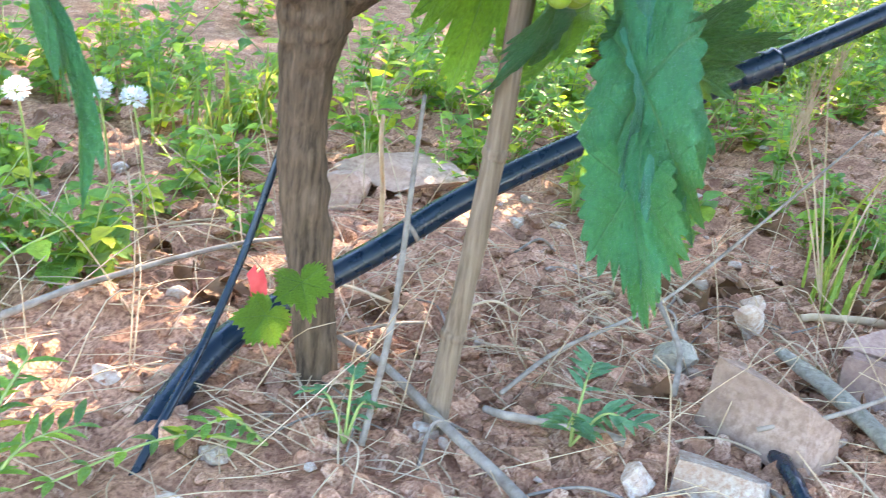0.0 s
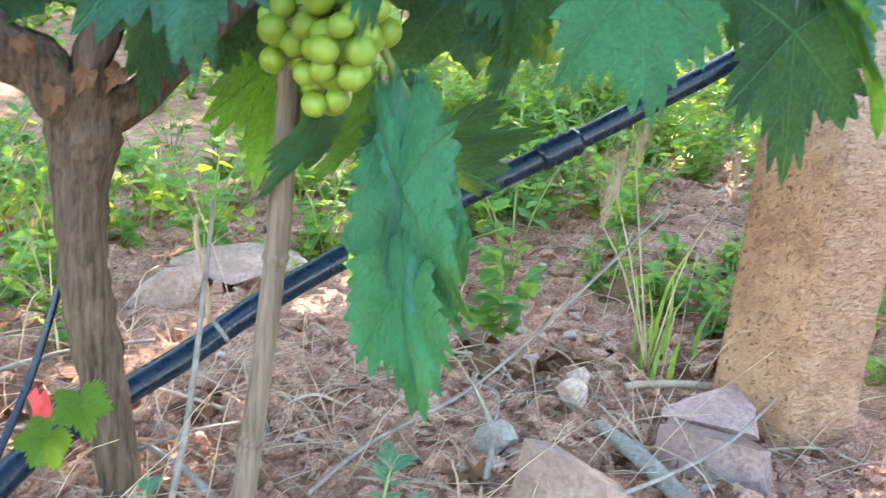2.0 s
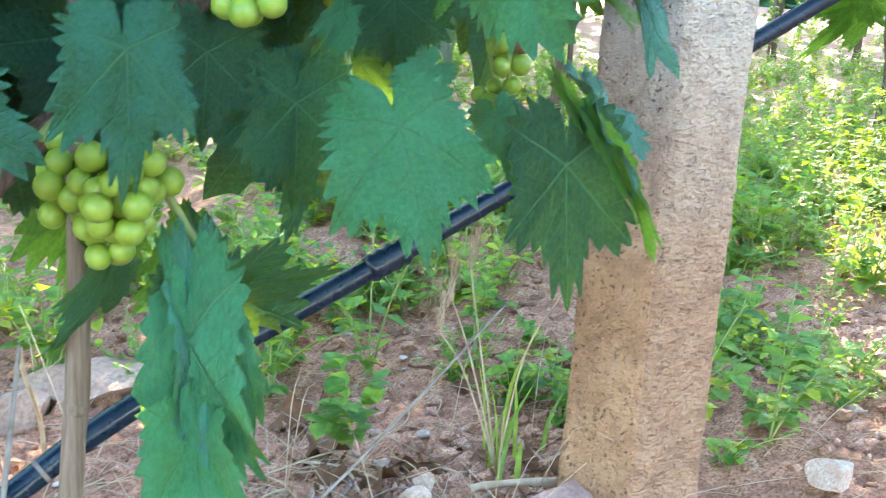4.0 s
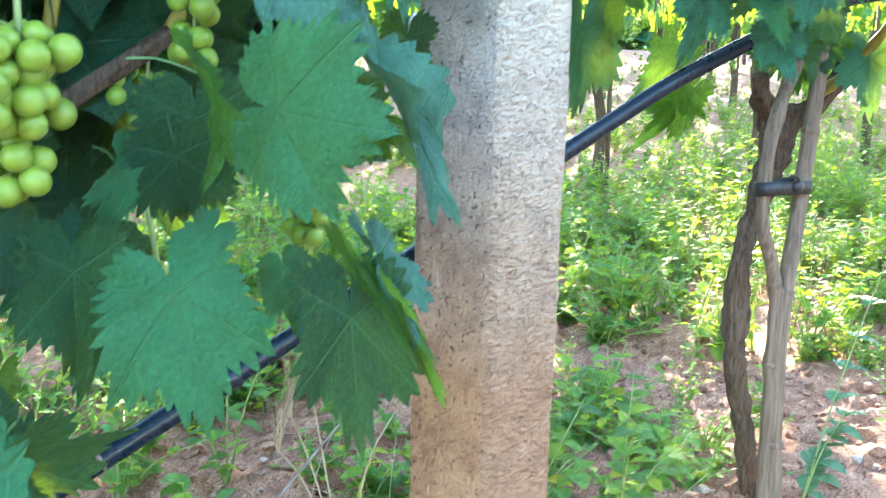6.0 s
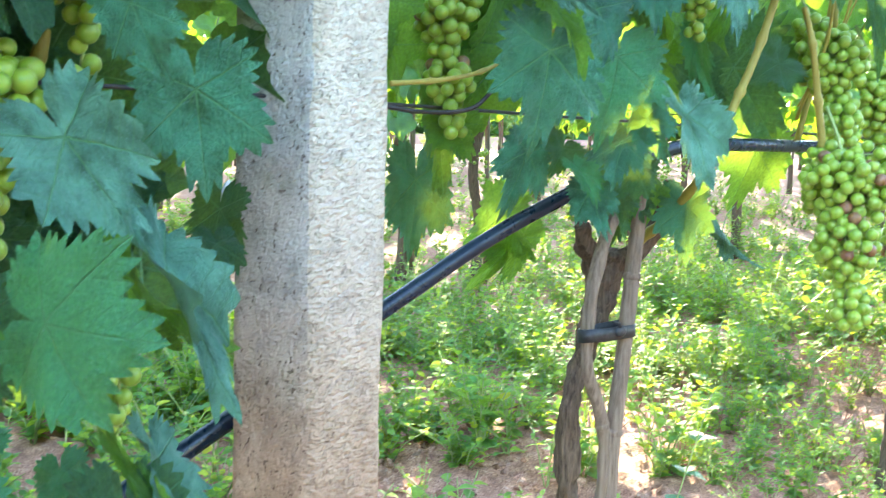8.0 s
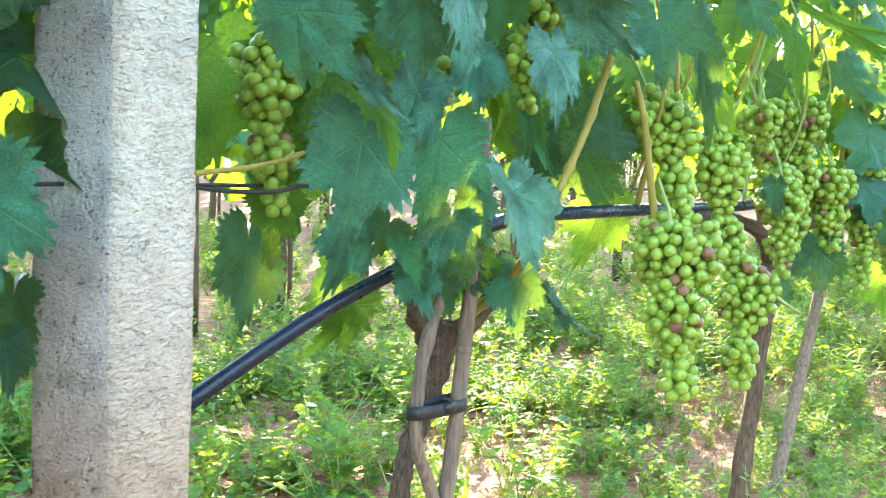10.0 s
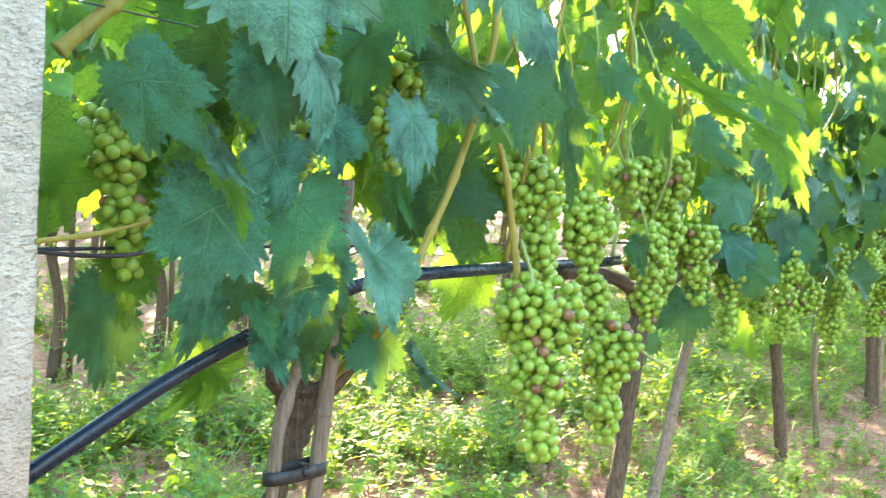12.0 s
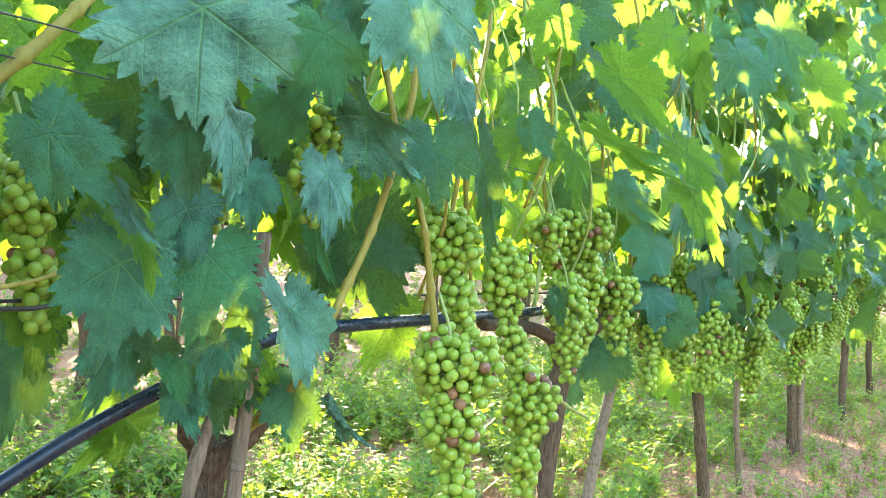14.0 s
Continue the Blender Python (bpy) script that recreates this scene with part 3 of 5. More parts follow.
    """A bunch hanging from top to tip: branched stem, and berries packed round it."""
    g = random.Random(int(top[0] * 1000) + int(top[2] * 77))
    top, tip = Vector(top), Vector(tip)
    axis = tip - top
    L = axis.length
    axis.normalize()
    side = axis.cross(Vector((0.2, 0.9, 0.1))).normalized()
    other = axis.cross(side)
    wings = []
    for k in range(g.choice((2, 3, 3))):
        a = g.uniform(0, 2 * math.pi)
        wings.append((top + axis * (L * g.uniform(0.08, 0.35)) + (side * math.cos(a) + other * math.sin(a)) * width * g.uniform(0.22, 0.36), width * g.uniform(0.20, 0.30)))
    spots = []
    for _ in range(int(2500 + 70000 * width * L)):
        if g.random() < 0.3:
            c, wr = g.choice(wings)
            q = Vector((g.gauss(0, 1), g.gauss(0, 1), g.gauss(0, 1))).normalized() * wr * g.uniform(0.4, 1.0)
            p = c + q - axis * q.dot(axis) + axis * q.dot(axis) * 1.5
        else:
            s = g.random()
            prof = min(1.0, 0.5 + s * 4.0) * (1.0 - 0.72 * max(0.0, s - 0.18)) * (0.84 + 0.22 * math.sin(s * 15 + top.x * 31))
            rr = max(0.0, width / 2 - size * 0.4) * prof * g.uniform(0.2, 1.0) ** 0.6
            a = g.uniform(0, 2 * math.pi)
            p = top + axis * (s * L) + (side * math.cos(a) + other * math.sin(a)) * rr
        if all((p - q).length_squared > (size * loose) ** 2 for q in spots):
            spots.append(p)
    base = vine.location
    stems = [tube([np.array(top - axis * 0.05 + Vector((0, 0.02, 0.015))), np.array(top), np.array(top + axis * L * 0.5), np.array(tip)], [0.0024, 0.0022, 0.0012], 6, step=3)]
    stem = part("grape_bunch", join(*stems), m_shoot, vine, "hanging bunch of unripe green grapes", base)
    if near:
        stalks = [tube([np.array(top + axis * max(0.0, (q - top).dot(axis) - 0.012)), np.array(q)], [0.0011], 4) for q in spots[::3]]
        part("stalk_mass", join(*stalks), m_shoot, stem, "thin green berry stalks", base, kind="stuff")
    rest = []
    for q in spots:
        r = g.uniform(0.86, 1.08) * size / BERRY
        brown = g.random() < 0.035
        if near and berry_count.get(vine.name, 0) < 290:
            berry_count[vine.name] = berry_count.get(vine.name, 0) + 1
            ob = new("berry", berry_mesh_brown if brown else berry_mesh)
            ob.parent = stem
            ob.matrix_basis = Matrix.Translation(q - base) @ Euler((g.uniform(0, 3), g.uniform(0, 3), 0)).to_matrix().to_4x4() @ Matrix.Diagonal((r, r, r, 1))
        else:
            rest.append((place_at(q, scale=r * BERRY / 2), brown))
    if rest:
        shape = BALL3 if near else BALL2
        V, T = spread(*shape, [m for m, _ in rest])
        index = np.repeat([int(b_) for _, b_ in rest], len(shape[1]))
        part("berry_mass", (V, T), [m_berry, m_berry_brown], stem, "unripe green berries", base, kind="stuff", index=index)
    return stem


# ---------------------------------------------------------------- vines of the row
def vine_root(x, y, label):
    ob = new("grapevine")
    ob.location = (x, y, ground_height(x, y))
    return tagged(ob, label, "vine", "vines of the row")


def limb(vine, name, pts, radii, mat=None, sides=24, ridges=0.10, lumps=0.25, seed=0, label="", step=8):
    return part(name, tube(pts, radii, sides, ridges, seed, lumps, step), mat or m_bark, vine, label, vine.location)


def cane(vine, pts, r=0.005, mat=None, seed=0):
    """A shoot with swollen nodes."""
    P = curve_points(pts, 9)
    d = np.r_[0, np.cumsum(np.linalg.norm(np.diff(P, axis=0), axis=1))]
    R = r * (1 - 0.35 * d / d[-1]) * (1 + 0.45 * np.exp(-(((d + seed * 0.02) % 0.075 - 0.037) / 0.005) ** 2))
    return part("cane", tube(P, R, 8), mat or m_cane, vine, "", vine.location)


vines = [
    vine_root(-0.95, 0.80, "old grapevine with a rough dark trunk and low leafy shoots"),
    vine_root(0.245, 0.768, "old grapevine with furrowed grey-brown trunk beside a wooden stake"),
    vine_root(1.345, 0.64, "grapevine tied to thin stakes, with dusty leaves and green bunches"),
    vine_root(2.27, 0.60, "grapevine with a leaning grey trunk and heavy green bunches"),
    vine_root(3.53, 0.60, "grapevine with a slim brown trunk and heavy green bunches"),
    vine_root(4.82, 0.60, "grapevine with a short brown trunk under a dense leafy crown"),
    vine_root(6.06, 0.60, "grapevine with a short brown trunk under a dense leafy crown"),
    vine_root(7.08, 0.60, "grapevine with a short brown trunk under a dense leafy crown"),
]
v0, v1, v2, v3, v4, v5, v6, v7 = vines
limb(v0, "trunk", [(-0.95, 0.80, -0.03), (-0.96, 0.79, 0.15), (-0.94, 0.78, 0.36)], [0.022, 0.019, 0.026], seed=3)
limb(v1, "trunk", [(0.250, 0.765, -0.04), (0.249, 0.770, 0.01), (0.233, 0.770, 0.11), (0.222, 0.770, 0.18), (0.219, 0.770, 0.24), (0.221, 0.768, 0.285), (0.222, 0.764, 0.325)],
     [0.0195, 0.0165, 0.0175, 0.0190, 0.0180, 0.0200, 0.0270, 0.026], seed=5, sides=44, step=14, ridges=0.05, lumps=0.16, label="furrowed peeling bark")
limb(v1, "arm", [(0.222, 0.766, 0.300), (0.19, 0.755, 0.335), (0.13, 0.745, 0.385), (0.05, 0.73, 0.43), (-0.1, 0.72, 0.5)], [0.022, 0.018, 0.013, 0.010], seed=6, lumps=0.4)
limb(v1, "arm", [(0.224, 0.766, 0.300), (0.262, 0.752, 0.325), (0.33, 0.745, 0.395), (0.45, 0.74, 0.50), (0.6, 0.73, 0.60)], [0.016, 0.011, 0.009, 0.008], seed=7, lumps=0.4)
limb(v1, "spur", [(0.224, 0.764, 0.300), (0.222, 0.745, 0.345), (0.235, 0.735, 0.39)], [0.018, 0.013, 0.010], seed=8, lumps=0.4)
limb(v2, "trunk", [(1.388, 0.645, -0.02), (1.373, 0.645, 0.044), (1.351, 0.645, 0.126), (1.320, 0.645, 0.214), (1.314, 0.645, 0.285), (1.319, 0.645, 0.362), (1.352, 0.648, 0.425), (1.380, 0.648, 0.490), (1.372, 0.645, 0.54)],
     [0.018, 0.0132, 0.0116, 0.0116, 0.0145, 0.0116, 0.0135, 0.022, 0.025], seed=9, sides=36, step=14, ridges=0.09, lumps=0.42, label="gnarled grey-brown bark")
limb(v2, "arm", [(1.37, 0.64, 0.52), (1.41, 0.625, 0.535), (1.44, 0.605, 0.575), (1.46, 0.60, 0.63)], [0.015, 0.012, 0.009], seed=10)
limb(v2, "spur", [(1.372, 0.645, 0.53), (1.340, 0.645, 0.545), (1.318, 0.64, 0.575)], [0.016, 0.013, 0.009], seed=11, lumps=0.5)
limb(v3, "trunk", [(2.262, 0.60, -0.0), (2.285, 0.60, 0.10), (2.30, 0.60, 0.18), (2.331, 0.60, 0.33), (2.352, 0.60, 0.45), (2.385, 0.60, 0.56), (2.40, 0.60, 0.60)], [0.022, 0.018, 0.0165, 0.017, 0.022, 0.020], seed=12, sides=22)
limb(v3, "arm", [(2.385, 0.60, 0.56), (2.45, 0.59, 0.615), (2.55, 0.58, 0.655), (2.8, 0.58, 0.68)], [0.018, 0.015, 0.011], seed=13)
limb(v3, "arm", [(2.385, 0.60, 0.57), (2.28, 0.585, 0.63), (2.12, 0.575, 0.66), (1.95, 0.57, 0.67)], [0.016, 0.012, 0.010], seed=14)
limb(v4, "trunk", [(3.54, 0.60, -0.0), (3.525, 0.60, 0.12), (3.48, 0.605, 0.26), (3.455, 0.615, 0.44), (3.45, 0.61, 0.62)], [0.022, 0.017, 0.0155, 0.018], seed=15)
limb(v5, "trunk", [(4.84, 0.60, -0.0), (4.815, 0.60, 0.12), (4.76, 0.60, 0.33), (4.77, 0.60, 0.6)], [0.024, 0.018, 0.017, 0.019], seed=16)
limb(v6, "trunk", [(6.07, 0.60, -0.0), (6.05, 0.60, 0.12), (6.03, 0.60, 0.33), (6.06, 0.60, 0.6)], [0.024, 0.018, 0.017, 0.019], seed=17)
limb(v7, "trunk", [(7.09, 0.60, -0.0), (7.05, 0.60, 0.12), (6.93, 0.60, 0.33), (6.95, 0.60, 0.6)], [0.024, 0.018, 0.017, 0.019], seed=18)
for k, v_ in enumerate((v4, v5, v6, v7)):
    x = v_.location.x - 0.07
    limb(v_, "arm", [(x, 0.60, 0.58), (x + 0.2, 0.59, 0.66), (x + 0.5, 0.58, 0.68)], [0.019, 0.013, 0.010], seed=20 + k)
    limb(v_, "arm", [(x, 0.60, 0.58), (x - 0.2, 0.59, 0.66), (x - 0.5, 0.58, 0.68)], [0.019, 0.013, 0.010], seed=30 + k)

# canes that stand out
cane(v2, [(1.405, 0.625, 0.540), (1.430, 0.575, 0.598), (1.412, 0.522, 0.655), (1.450, 0.508, 0.735), (1.486, 0.498, 0.809), (1.520, 0.482, 0.930), (1.527, 0.472, 1.03), (1.54, 0.50, 1.25), (1.50, 0.55, 1.6)], 0.0057)
cane(v2, [(1.627, 0.470, 0.650), (1.612, 0.475, 0.72), (1.594, 0.480, 0.804), (1.588, 0.484, 0.832), (1.582, 0.49, 0.86)], 0.0058, seed=1)
cane(v2, [(1.47, 0.60, 1.25), (1.505, 0.535, 1.12), (1.518, 0.520, 1.053), (1.529, 0.510, 0.992), (1.534, 0.495, 0.925)], 0.0058, seed=8)
cane(v2, [(1.015, 0.660, 0.907), (1.037, 0.650, 0.932), (1.075, 0.635, 0.973), (1.112, 0.620, 1.019), (1.164, 0.610, 1.078)], 0.0085, seed=2)
cane(v2, [(0.955, 0.604, 0.726), (1.03, 0.60, 0.735), (1.097, 0.60, 0.752), (1.2, 0.60, 0.80)], 0.0028, seed=3)
cane(v3, [(1.952, 0.50, 0.670), (1.985, 0.495, 0.61), (2.034, 0.49, 0.580), (2.12, 0.485, 0.53), (2.231, 0.48, 0.492)], 0.0042, m_shoot, 5)
cane(v1, [(0.236, 0.735, 0.385), (0.25, 0.70, 0.45), (0.28, 0.70, 0.55), (0.32, 0.70, 0.75), (0.4, 0.7, 1.1)], 0.006, seed=6)
cane(v1, [(0.33, 0.745, 0.395), (0.352, 0.70, 0.43), (0.37, 0.66, 0.41), (0.405, 0.62, 0.335), (0.40, 0.60, 0.29)], 0.0042, m_shoot, 7)
cane(v1, [(0.45, 0.74, 0.50), (0.50, 0.74, 0.58), (0.52, 0.73, 0.75), (0.55, 0.72, 1.1)], 0.006, seed=8)
cane(v1, [(0.60, 0.73, 0.60), (0.66, 0.74, 0.70), (0.70, 0.73, 0.9), (0.72, 0.70, 1.2)], 0.006, seed=9)
for k in range(31):
    x = 1.80 + k * 0.19 + rnd.uniform(-0.06, 0.06)
    v_ = min(vines, key=lambda o: abs(o.location.x - x))
    y = rnd.uniform(0.52, 0.70)
    cane(v_, [(x, 0.585, 0.68), (x + rnd.uniform(-0.06, 0.06), y, 0.95), (x + rnd.uniform(-0.12, 0.12), y, 1.3), (x + rnd.uniform(-0.2, 0.2), rnd.uniform(0.5, 0.8), rnd.uniform(1.6, 2.0))], rnd.uniform(0.0035, 0.0055), rnd.choice((m_cane, m_shoot)), k)

# thin side shoots among the leaves
for k in range(22):
    x, z = 1.45 + k * 0.085 + rnd.uniform(-0.04, 0.04), rnd.uniform(0.82, 1.1)
    v_ = min(vines, key=lambda o: abs(o.location.x - x))
    y, dx = rnd.uniform(0.46, 0.58), rnd.uniform(-0.16, 0.16)
    cane(v_, [(x, y + 0.06, z - 0.12), (x + dx * 0.3, y, z), (x + dx * 0.8, y - 0.02, z + 0.12), (x + dx, y + 0.03, z + 0.26)], rnd.uniform(0.0016, 0.0030), rnd.choice((m_cane, m_shoot)), k)

# dry leaves and shaded leaves at the head of the old trunk
dry_mesh = leaf_mesh(91, m_deadleaf, n=66, teeth=9, rings=(0.4, 0.75, 1.0))
for k in range(5):
    b0 = Vector((0.180 + 0.020 * k + rnd.uniform(-0.01, 0.01), 0.735 + rnd.uniform(-0.01, 0.02), 0.335 + rnd.uniform(-0.01, 0.03)))
    leaf(v1, b0, b0 + Vector((rnd.uniform(-0.008, 0.008), rnd.uniform(-0.008, 0.0), -rnd.uniform(0.006, 0.011))), (rnd.uniform(-0.6, 0.6), -1, rnd.uniform(-0.3, 0.5)), 0.8, [dry_mesh])
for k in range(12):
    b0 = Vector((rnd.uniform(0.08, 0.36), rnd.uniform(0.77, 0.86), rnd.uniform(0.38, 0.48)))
    leaf(v1, b0, b0 + Vector((rnd.uniform(-0.04, 0.04), rnd.uniform(-0.02, 0.02), -rnd.uniform(0.03, 0.055))), (rnd.uniform(-0.6, 0.6), -1, rnd.uniform(-0.2, 0.6)), 1.0, SHADED)

# leaves that stand out, vine by vine
leaf(v2, (1.072, 0.419, 0.996), (1.063, 0.415, 0.896), (-0.85, -0.51, 0.10), 1.11, CHALKY)
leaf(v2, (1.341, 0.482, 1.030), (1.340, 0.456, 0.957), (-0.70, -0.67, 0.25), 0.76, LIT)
leaf(v2, (1.348, 0.452, 1.088), (1.340, 0.437, 1.025), (-0.97, -0.19, 0.17), 0.70, DUSTY)
leaf(v2, (1.346, 0.366, 1.075), (1.336, 0.317, 0.963), (-0.71, -0.62, 0.34), 0.71, CHALKY)
leaf(v2, (0.988, 0.509, 0.873), (1.009, 0.457, 0.823), (-0.82, -0.53, 0.21), 0.73, FINE)
leaf(v2, (1.121, 0.477, 0.901), (1.130, 0.475, 0.826), (-0.72, -0.69, -0.06), 0.78, DUSTY)
leaf(v2, (1.137, 0.443, 0.914), (1.115, 0.392, 0.840), (-0.01, -0.82, 0.57), 0.47, CHALKY)
leaf(v2, (1.363, 0.555, 0.964), (1.369, 0.579, 0.882), (-0.85, -0.49, -0.21), 0.59, LIT)
leaf(v2, (1.272, 0.523, 0.856), (1.257, 0.499, 0.807), (-0.53, -0.69, 0.50), 0.74, DUSTY)
leaf(v2, (1.424, 0.474, 0.948), (1.413, 0.403, 0.865), (-0.95, 0.29, -0.12), 0.49, CHALKY)
leaf(v2, (1.308, 0.443, 0.867), (1.271, 0.403, 0.804), (-0.41, -0.64, 0.64), 0.47, CHALKY)
leaf(v2, (1.472, 0.404, 0.915), (1.459, 0.380, 0.849), (-0.67, -0.64, 0.37), 0.89, FINE)
leaf(v2, (1.077, 0.508, 0.763), (1.053, 0.499, 0.677), (-0.60, -0.76, 0.25), 0.81, DUSTY)
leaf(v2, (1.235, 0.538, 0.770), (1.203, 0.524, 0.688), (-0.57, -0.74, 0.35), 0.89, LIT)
leaf(v2, (1.360, 0.523, 0.711), (1.328, 0.462, 0.641), (-0.28, -0.66, 0.70), 0.50, CHALKY)
leaf(v2, (1.254, 0.538, 0.677), (1.217, 0.530, 0.637), (-0.69, -0.24, 0.68), 0.95, DUSTY)
leaf(v2, (1.272, 0.520, 0.706), (1.253, 0.493, 0.667), (-0.88, -0.05, 0.47), 0.67, FINE)
leaf(v2, (1.191, 0.626, 0.664), (1.157, 0.618, 0.607), (-0.48, -0.77, 0.41), 0.64, DUSTY)
leaf(v2, (1.218, 0.572, 0.645), (1.208, 0.536, 0.619), (-0.36, -0.47, 0.81), 0.51, LIT)
leaf(v2, (1.241, 0.572, 0.621), (1.221, 0.541, 0.579), (-0.84, -0.17, 0.52), 0.68, DUSTY)
leaf(v2, (1.430, 0.561, 0.601), (1.398, 0.540, 0.542), (-0.76, -0.35, 0.54), 0.68, FINE)
leaf(v2, (1.559, 0.579, 0.563), (1.552, 0.536, 0.511), (-0.84, 0.47, -0.28), 0.23, CHALKY)
leaf(v2, (1.224, 0.798, 0.706), (1.209, 0.771, 0.611), (-0.37, -0.87, 0.31), 0.48, SHADED)
leaf(v2, (1.246, 0.859, 0.624), (1.227, 0.840, 0.527), (-0.50, -0.83, 0.26), 0.59, DUSTY)
leaf(v2, (1.357, 0.770, 0.548), (1.290, 0.778, 0.488), (-0.35, -0.90, 0.27), 0.42, YOUNG_BACKLIT)
leaf(v2, (1.509, 0.692, 0.615), (1.493, 0.655, 0.565), (-0.88, -0.20, 0.43), 0.69, YOUNG_BACKLIT)
leaf(v2, (1.666, 0.632, 0.794), (1.670, 0.568, 0.694), (-0.87, -0.43, 0.24), 1.05, SHADED)
leaf(v2, (1.693, 0.657, 0.905), (1.677, 0.637, 0.776), (-0.60, -0.78, 0.19), 0.45, YOUNG_BACKLIT)
leaf(v2, (1.522, 0.611, 0.817), (1.506, 0.584, 0.743), (-0.96, -0.12, 0.25), 0.33, LIT)
leaf(v2, (1.808, 0.663, 0.679), (1.761, 0.670, 0.598), (-0.68, -0.64, 0.34), 0.73, YOUNG_BACKLIT)
leaf(v2, (1.047, 0.473, 0.818), (1.024, 0.419, 0.785), (-0.93, 0.22, 0.30), 0.27, CHALKY)
leaf(v2, (1.069, 0.494, 0.798), (1.072, 0.450, 0.757), (-0.28, -0.66, 0.70), 0.43, YOUNG_BACKLIT)
leaf(v2, (1.194, 0.538, 0.819), (1.160, 0.532, 0.753), (-0.37, -0.89, 0.27), 0.64, DUSTY)
leaf(v2, (1.676, 0.448, 0.923), (1.669, 0.413, 0.788), (-0.54, -0.81, 0.24), 0.23, SHADED)
leaf(v2, (1.562, 0.428, 1.003), (1.553, 0.402, 0.942), (-0.57, -0.73, 0.39), 0.51, CHALKY)
leaf(v2, (1.114, 0.539, 0.923), (1.100, 0.574, 0.873), (-0.82, -0.54, -0.17), 0.69, SHADED)
leaf(v2, (1.583, 0.521, 0.789), (1.540, 0.536, 0.765), (-0.50, -0.77, 0.40), 0.96, SHADED)
leaf(v3, (2.108, 0.411, 1.106), (2.123, 0.317, 1.021), (-0.93, -0.33, 0.19), 0.44, YOUNG_BACKLIT)
leaf(v3, (2.160, 0.219, 1.151), (2.126, 0.171, 1.085), (-0.70, -0.36, 0.62), 0.73)
leaf(v3, (2.028, 0.384, 0.985), (2.043, 0.273, 0.899), (-0.94, 0.11, -0.32), 0.20, YOUNG_BACKLIT)
leaf(v3, (2.162, 0.301, 0.980), (2.159, 0.230, 0.912), (-0.84, -0.35, 0.41), 0.47, YOUNG_BACKLIT)
leaf(v3, (2.173, 0.287, 0.906), (2.165, 0.221, 0.818), (-0.82, -0.42, 0.39), 0.42, YOUNG_BACKLIT)
leaf(v3, (1.915, 0.406, 0.948), (1.901, 0.378, 0.878), (-0.64, -0.66, 0.39), 0.42, YOUNG_BACKLIT)
leaf(v3, (1.786, 0.443, 0.968), (1.748, 0.465, 0.929), (-0.63, -0.75, 0.19), 0.73, YOUNG_BACKLIT)
leaf(v3, (1.747, 0.406, 0.977), (1.735, 0.376, 0.937), (-0.96, 0.04, 0.27), 0.70)
leaf(v3, (1.946, 0.336, 0.900), (1.911, 0.276, 0.852), (-0.91, 0.36, 0.21), 0.45)
leaf(v3, (2.264, 0.178, 1.204), (2.261, 0.134, 1.113), (-0.90, -0.39, 0.21), 0.52)
leaf(v3, (2.488, 0.147, 1.150), (2.479, 0.091, 1.077), (-0.93, -0.23, 0.29), 0.60, YOUNG_BACKLIT)
leaf(v3, (2.494, 0.200, 1.030), (2.481, 0.156, 0.953), (-0.83, -0.41, 0.37), 0.57, SHADED)
leaf(v3, (1.913, 0.450, 1.172), (1.891, 0.461, 1.110), (-0.74, -0.65, 0.15), 0.99, YOUNG_BACKLIT)
leaf(v3, (2.073, 0.320, 1.171), (2.042, 0.355, 1.120), (-0.76, -0.65, 0.02), 0.78, YOUNG_BACKLIT)
leaf(v2, (1.223, 0.600, 0.669), (1.192, 0.587, 0.642), (-0.14, -0.83, 0.55), 0.89, SHADED)
leaf(v2, (1.276, 0.539, 0.654), (1.239, 0.532, 0.620), (-0.27, -0.84, 0.47), 0.88, SHADED)
leaf(v2, (1.271, 0.569, 0.619), (1.258, 0.530, 0.578), (-0.38, -0.61, 0.70), 0.58, SHADED)
leaf(v2, (1.444, 0.603, 1.013), (1.420, 0.599, 0.966), (-0.53, -0.78, 0.34), 0.81, SHADED)
leaf(v2, (1.525, 0.689, 0.810), (1.524, 0.645, 0.758), (-0.93, -0.26, 0.25), 0.66, YOUNG_BACKLIT)
leaf(v2, (1.136, 0.548, 0.904), (1.104, 0.543, 0.869), (-0.21, -0.93, 0.31), 0.76, FINE)
leaf(v1, (0.489, 0.510, 0.434), (0.484, 0.462, 0.373), (-0.39, -0.70, 0.59), 0.84, LIT)
leaf(v1, (0.600, 0.475, 0.411), (0.597, 0.460, 0.322), (-0.68, -0.72, 0.14), 0.61, SHADED)
leaf(v1, (0.627, 0.481, 0.450), (0.614, 0.416, 0.409), (0.31, -0.55, 0.77), 0.36, CHALKY)
leaf(v1, (0.612, 0.448, 0.424), (0.634, 0.410, 0.364), (-0.49, -0.80, 0.33), 0.16, YOUNG_BACKLIT)
leaf(v1, (0.599, 0.479, 0.457), (0.617, 0.456, 0.418), (-0.58, -0.79, 0.20), 0.16, YOUNG_BACKLIT)
leaf(v1, (0.532, 0.588, 0.514), (0.544, 0.600, 0.462), (-0.37, -0.88, -0.28), 0.89, SHADED)
leaf(v1, (0.491, 0.587, 0.506), (0.465, 0.563, 0.463), (0.44, -0.87, 0.21), 0.42, LIT)
leaf(v1, (0.471, 0.612, 0.449), (0.459, 0.620, 0.394), (-0.10, -0.99, -0.12), 0.67)
leaf(v1, (0.501, 0.633, 0.395), (0.460, 0.610, 0.357), (-0.49, -0.41, 0.77), 0.67)
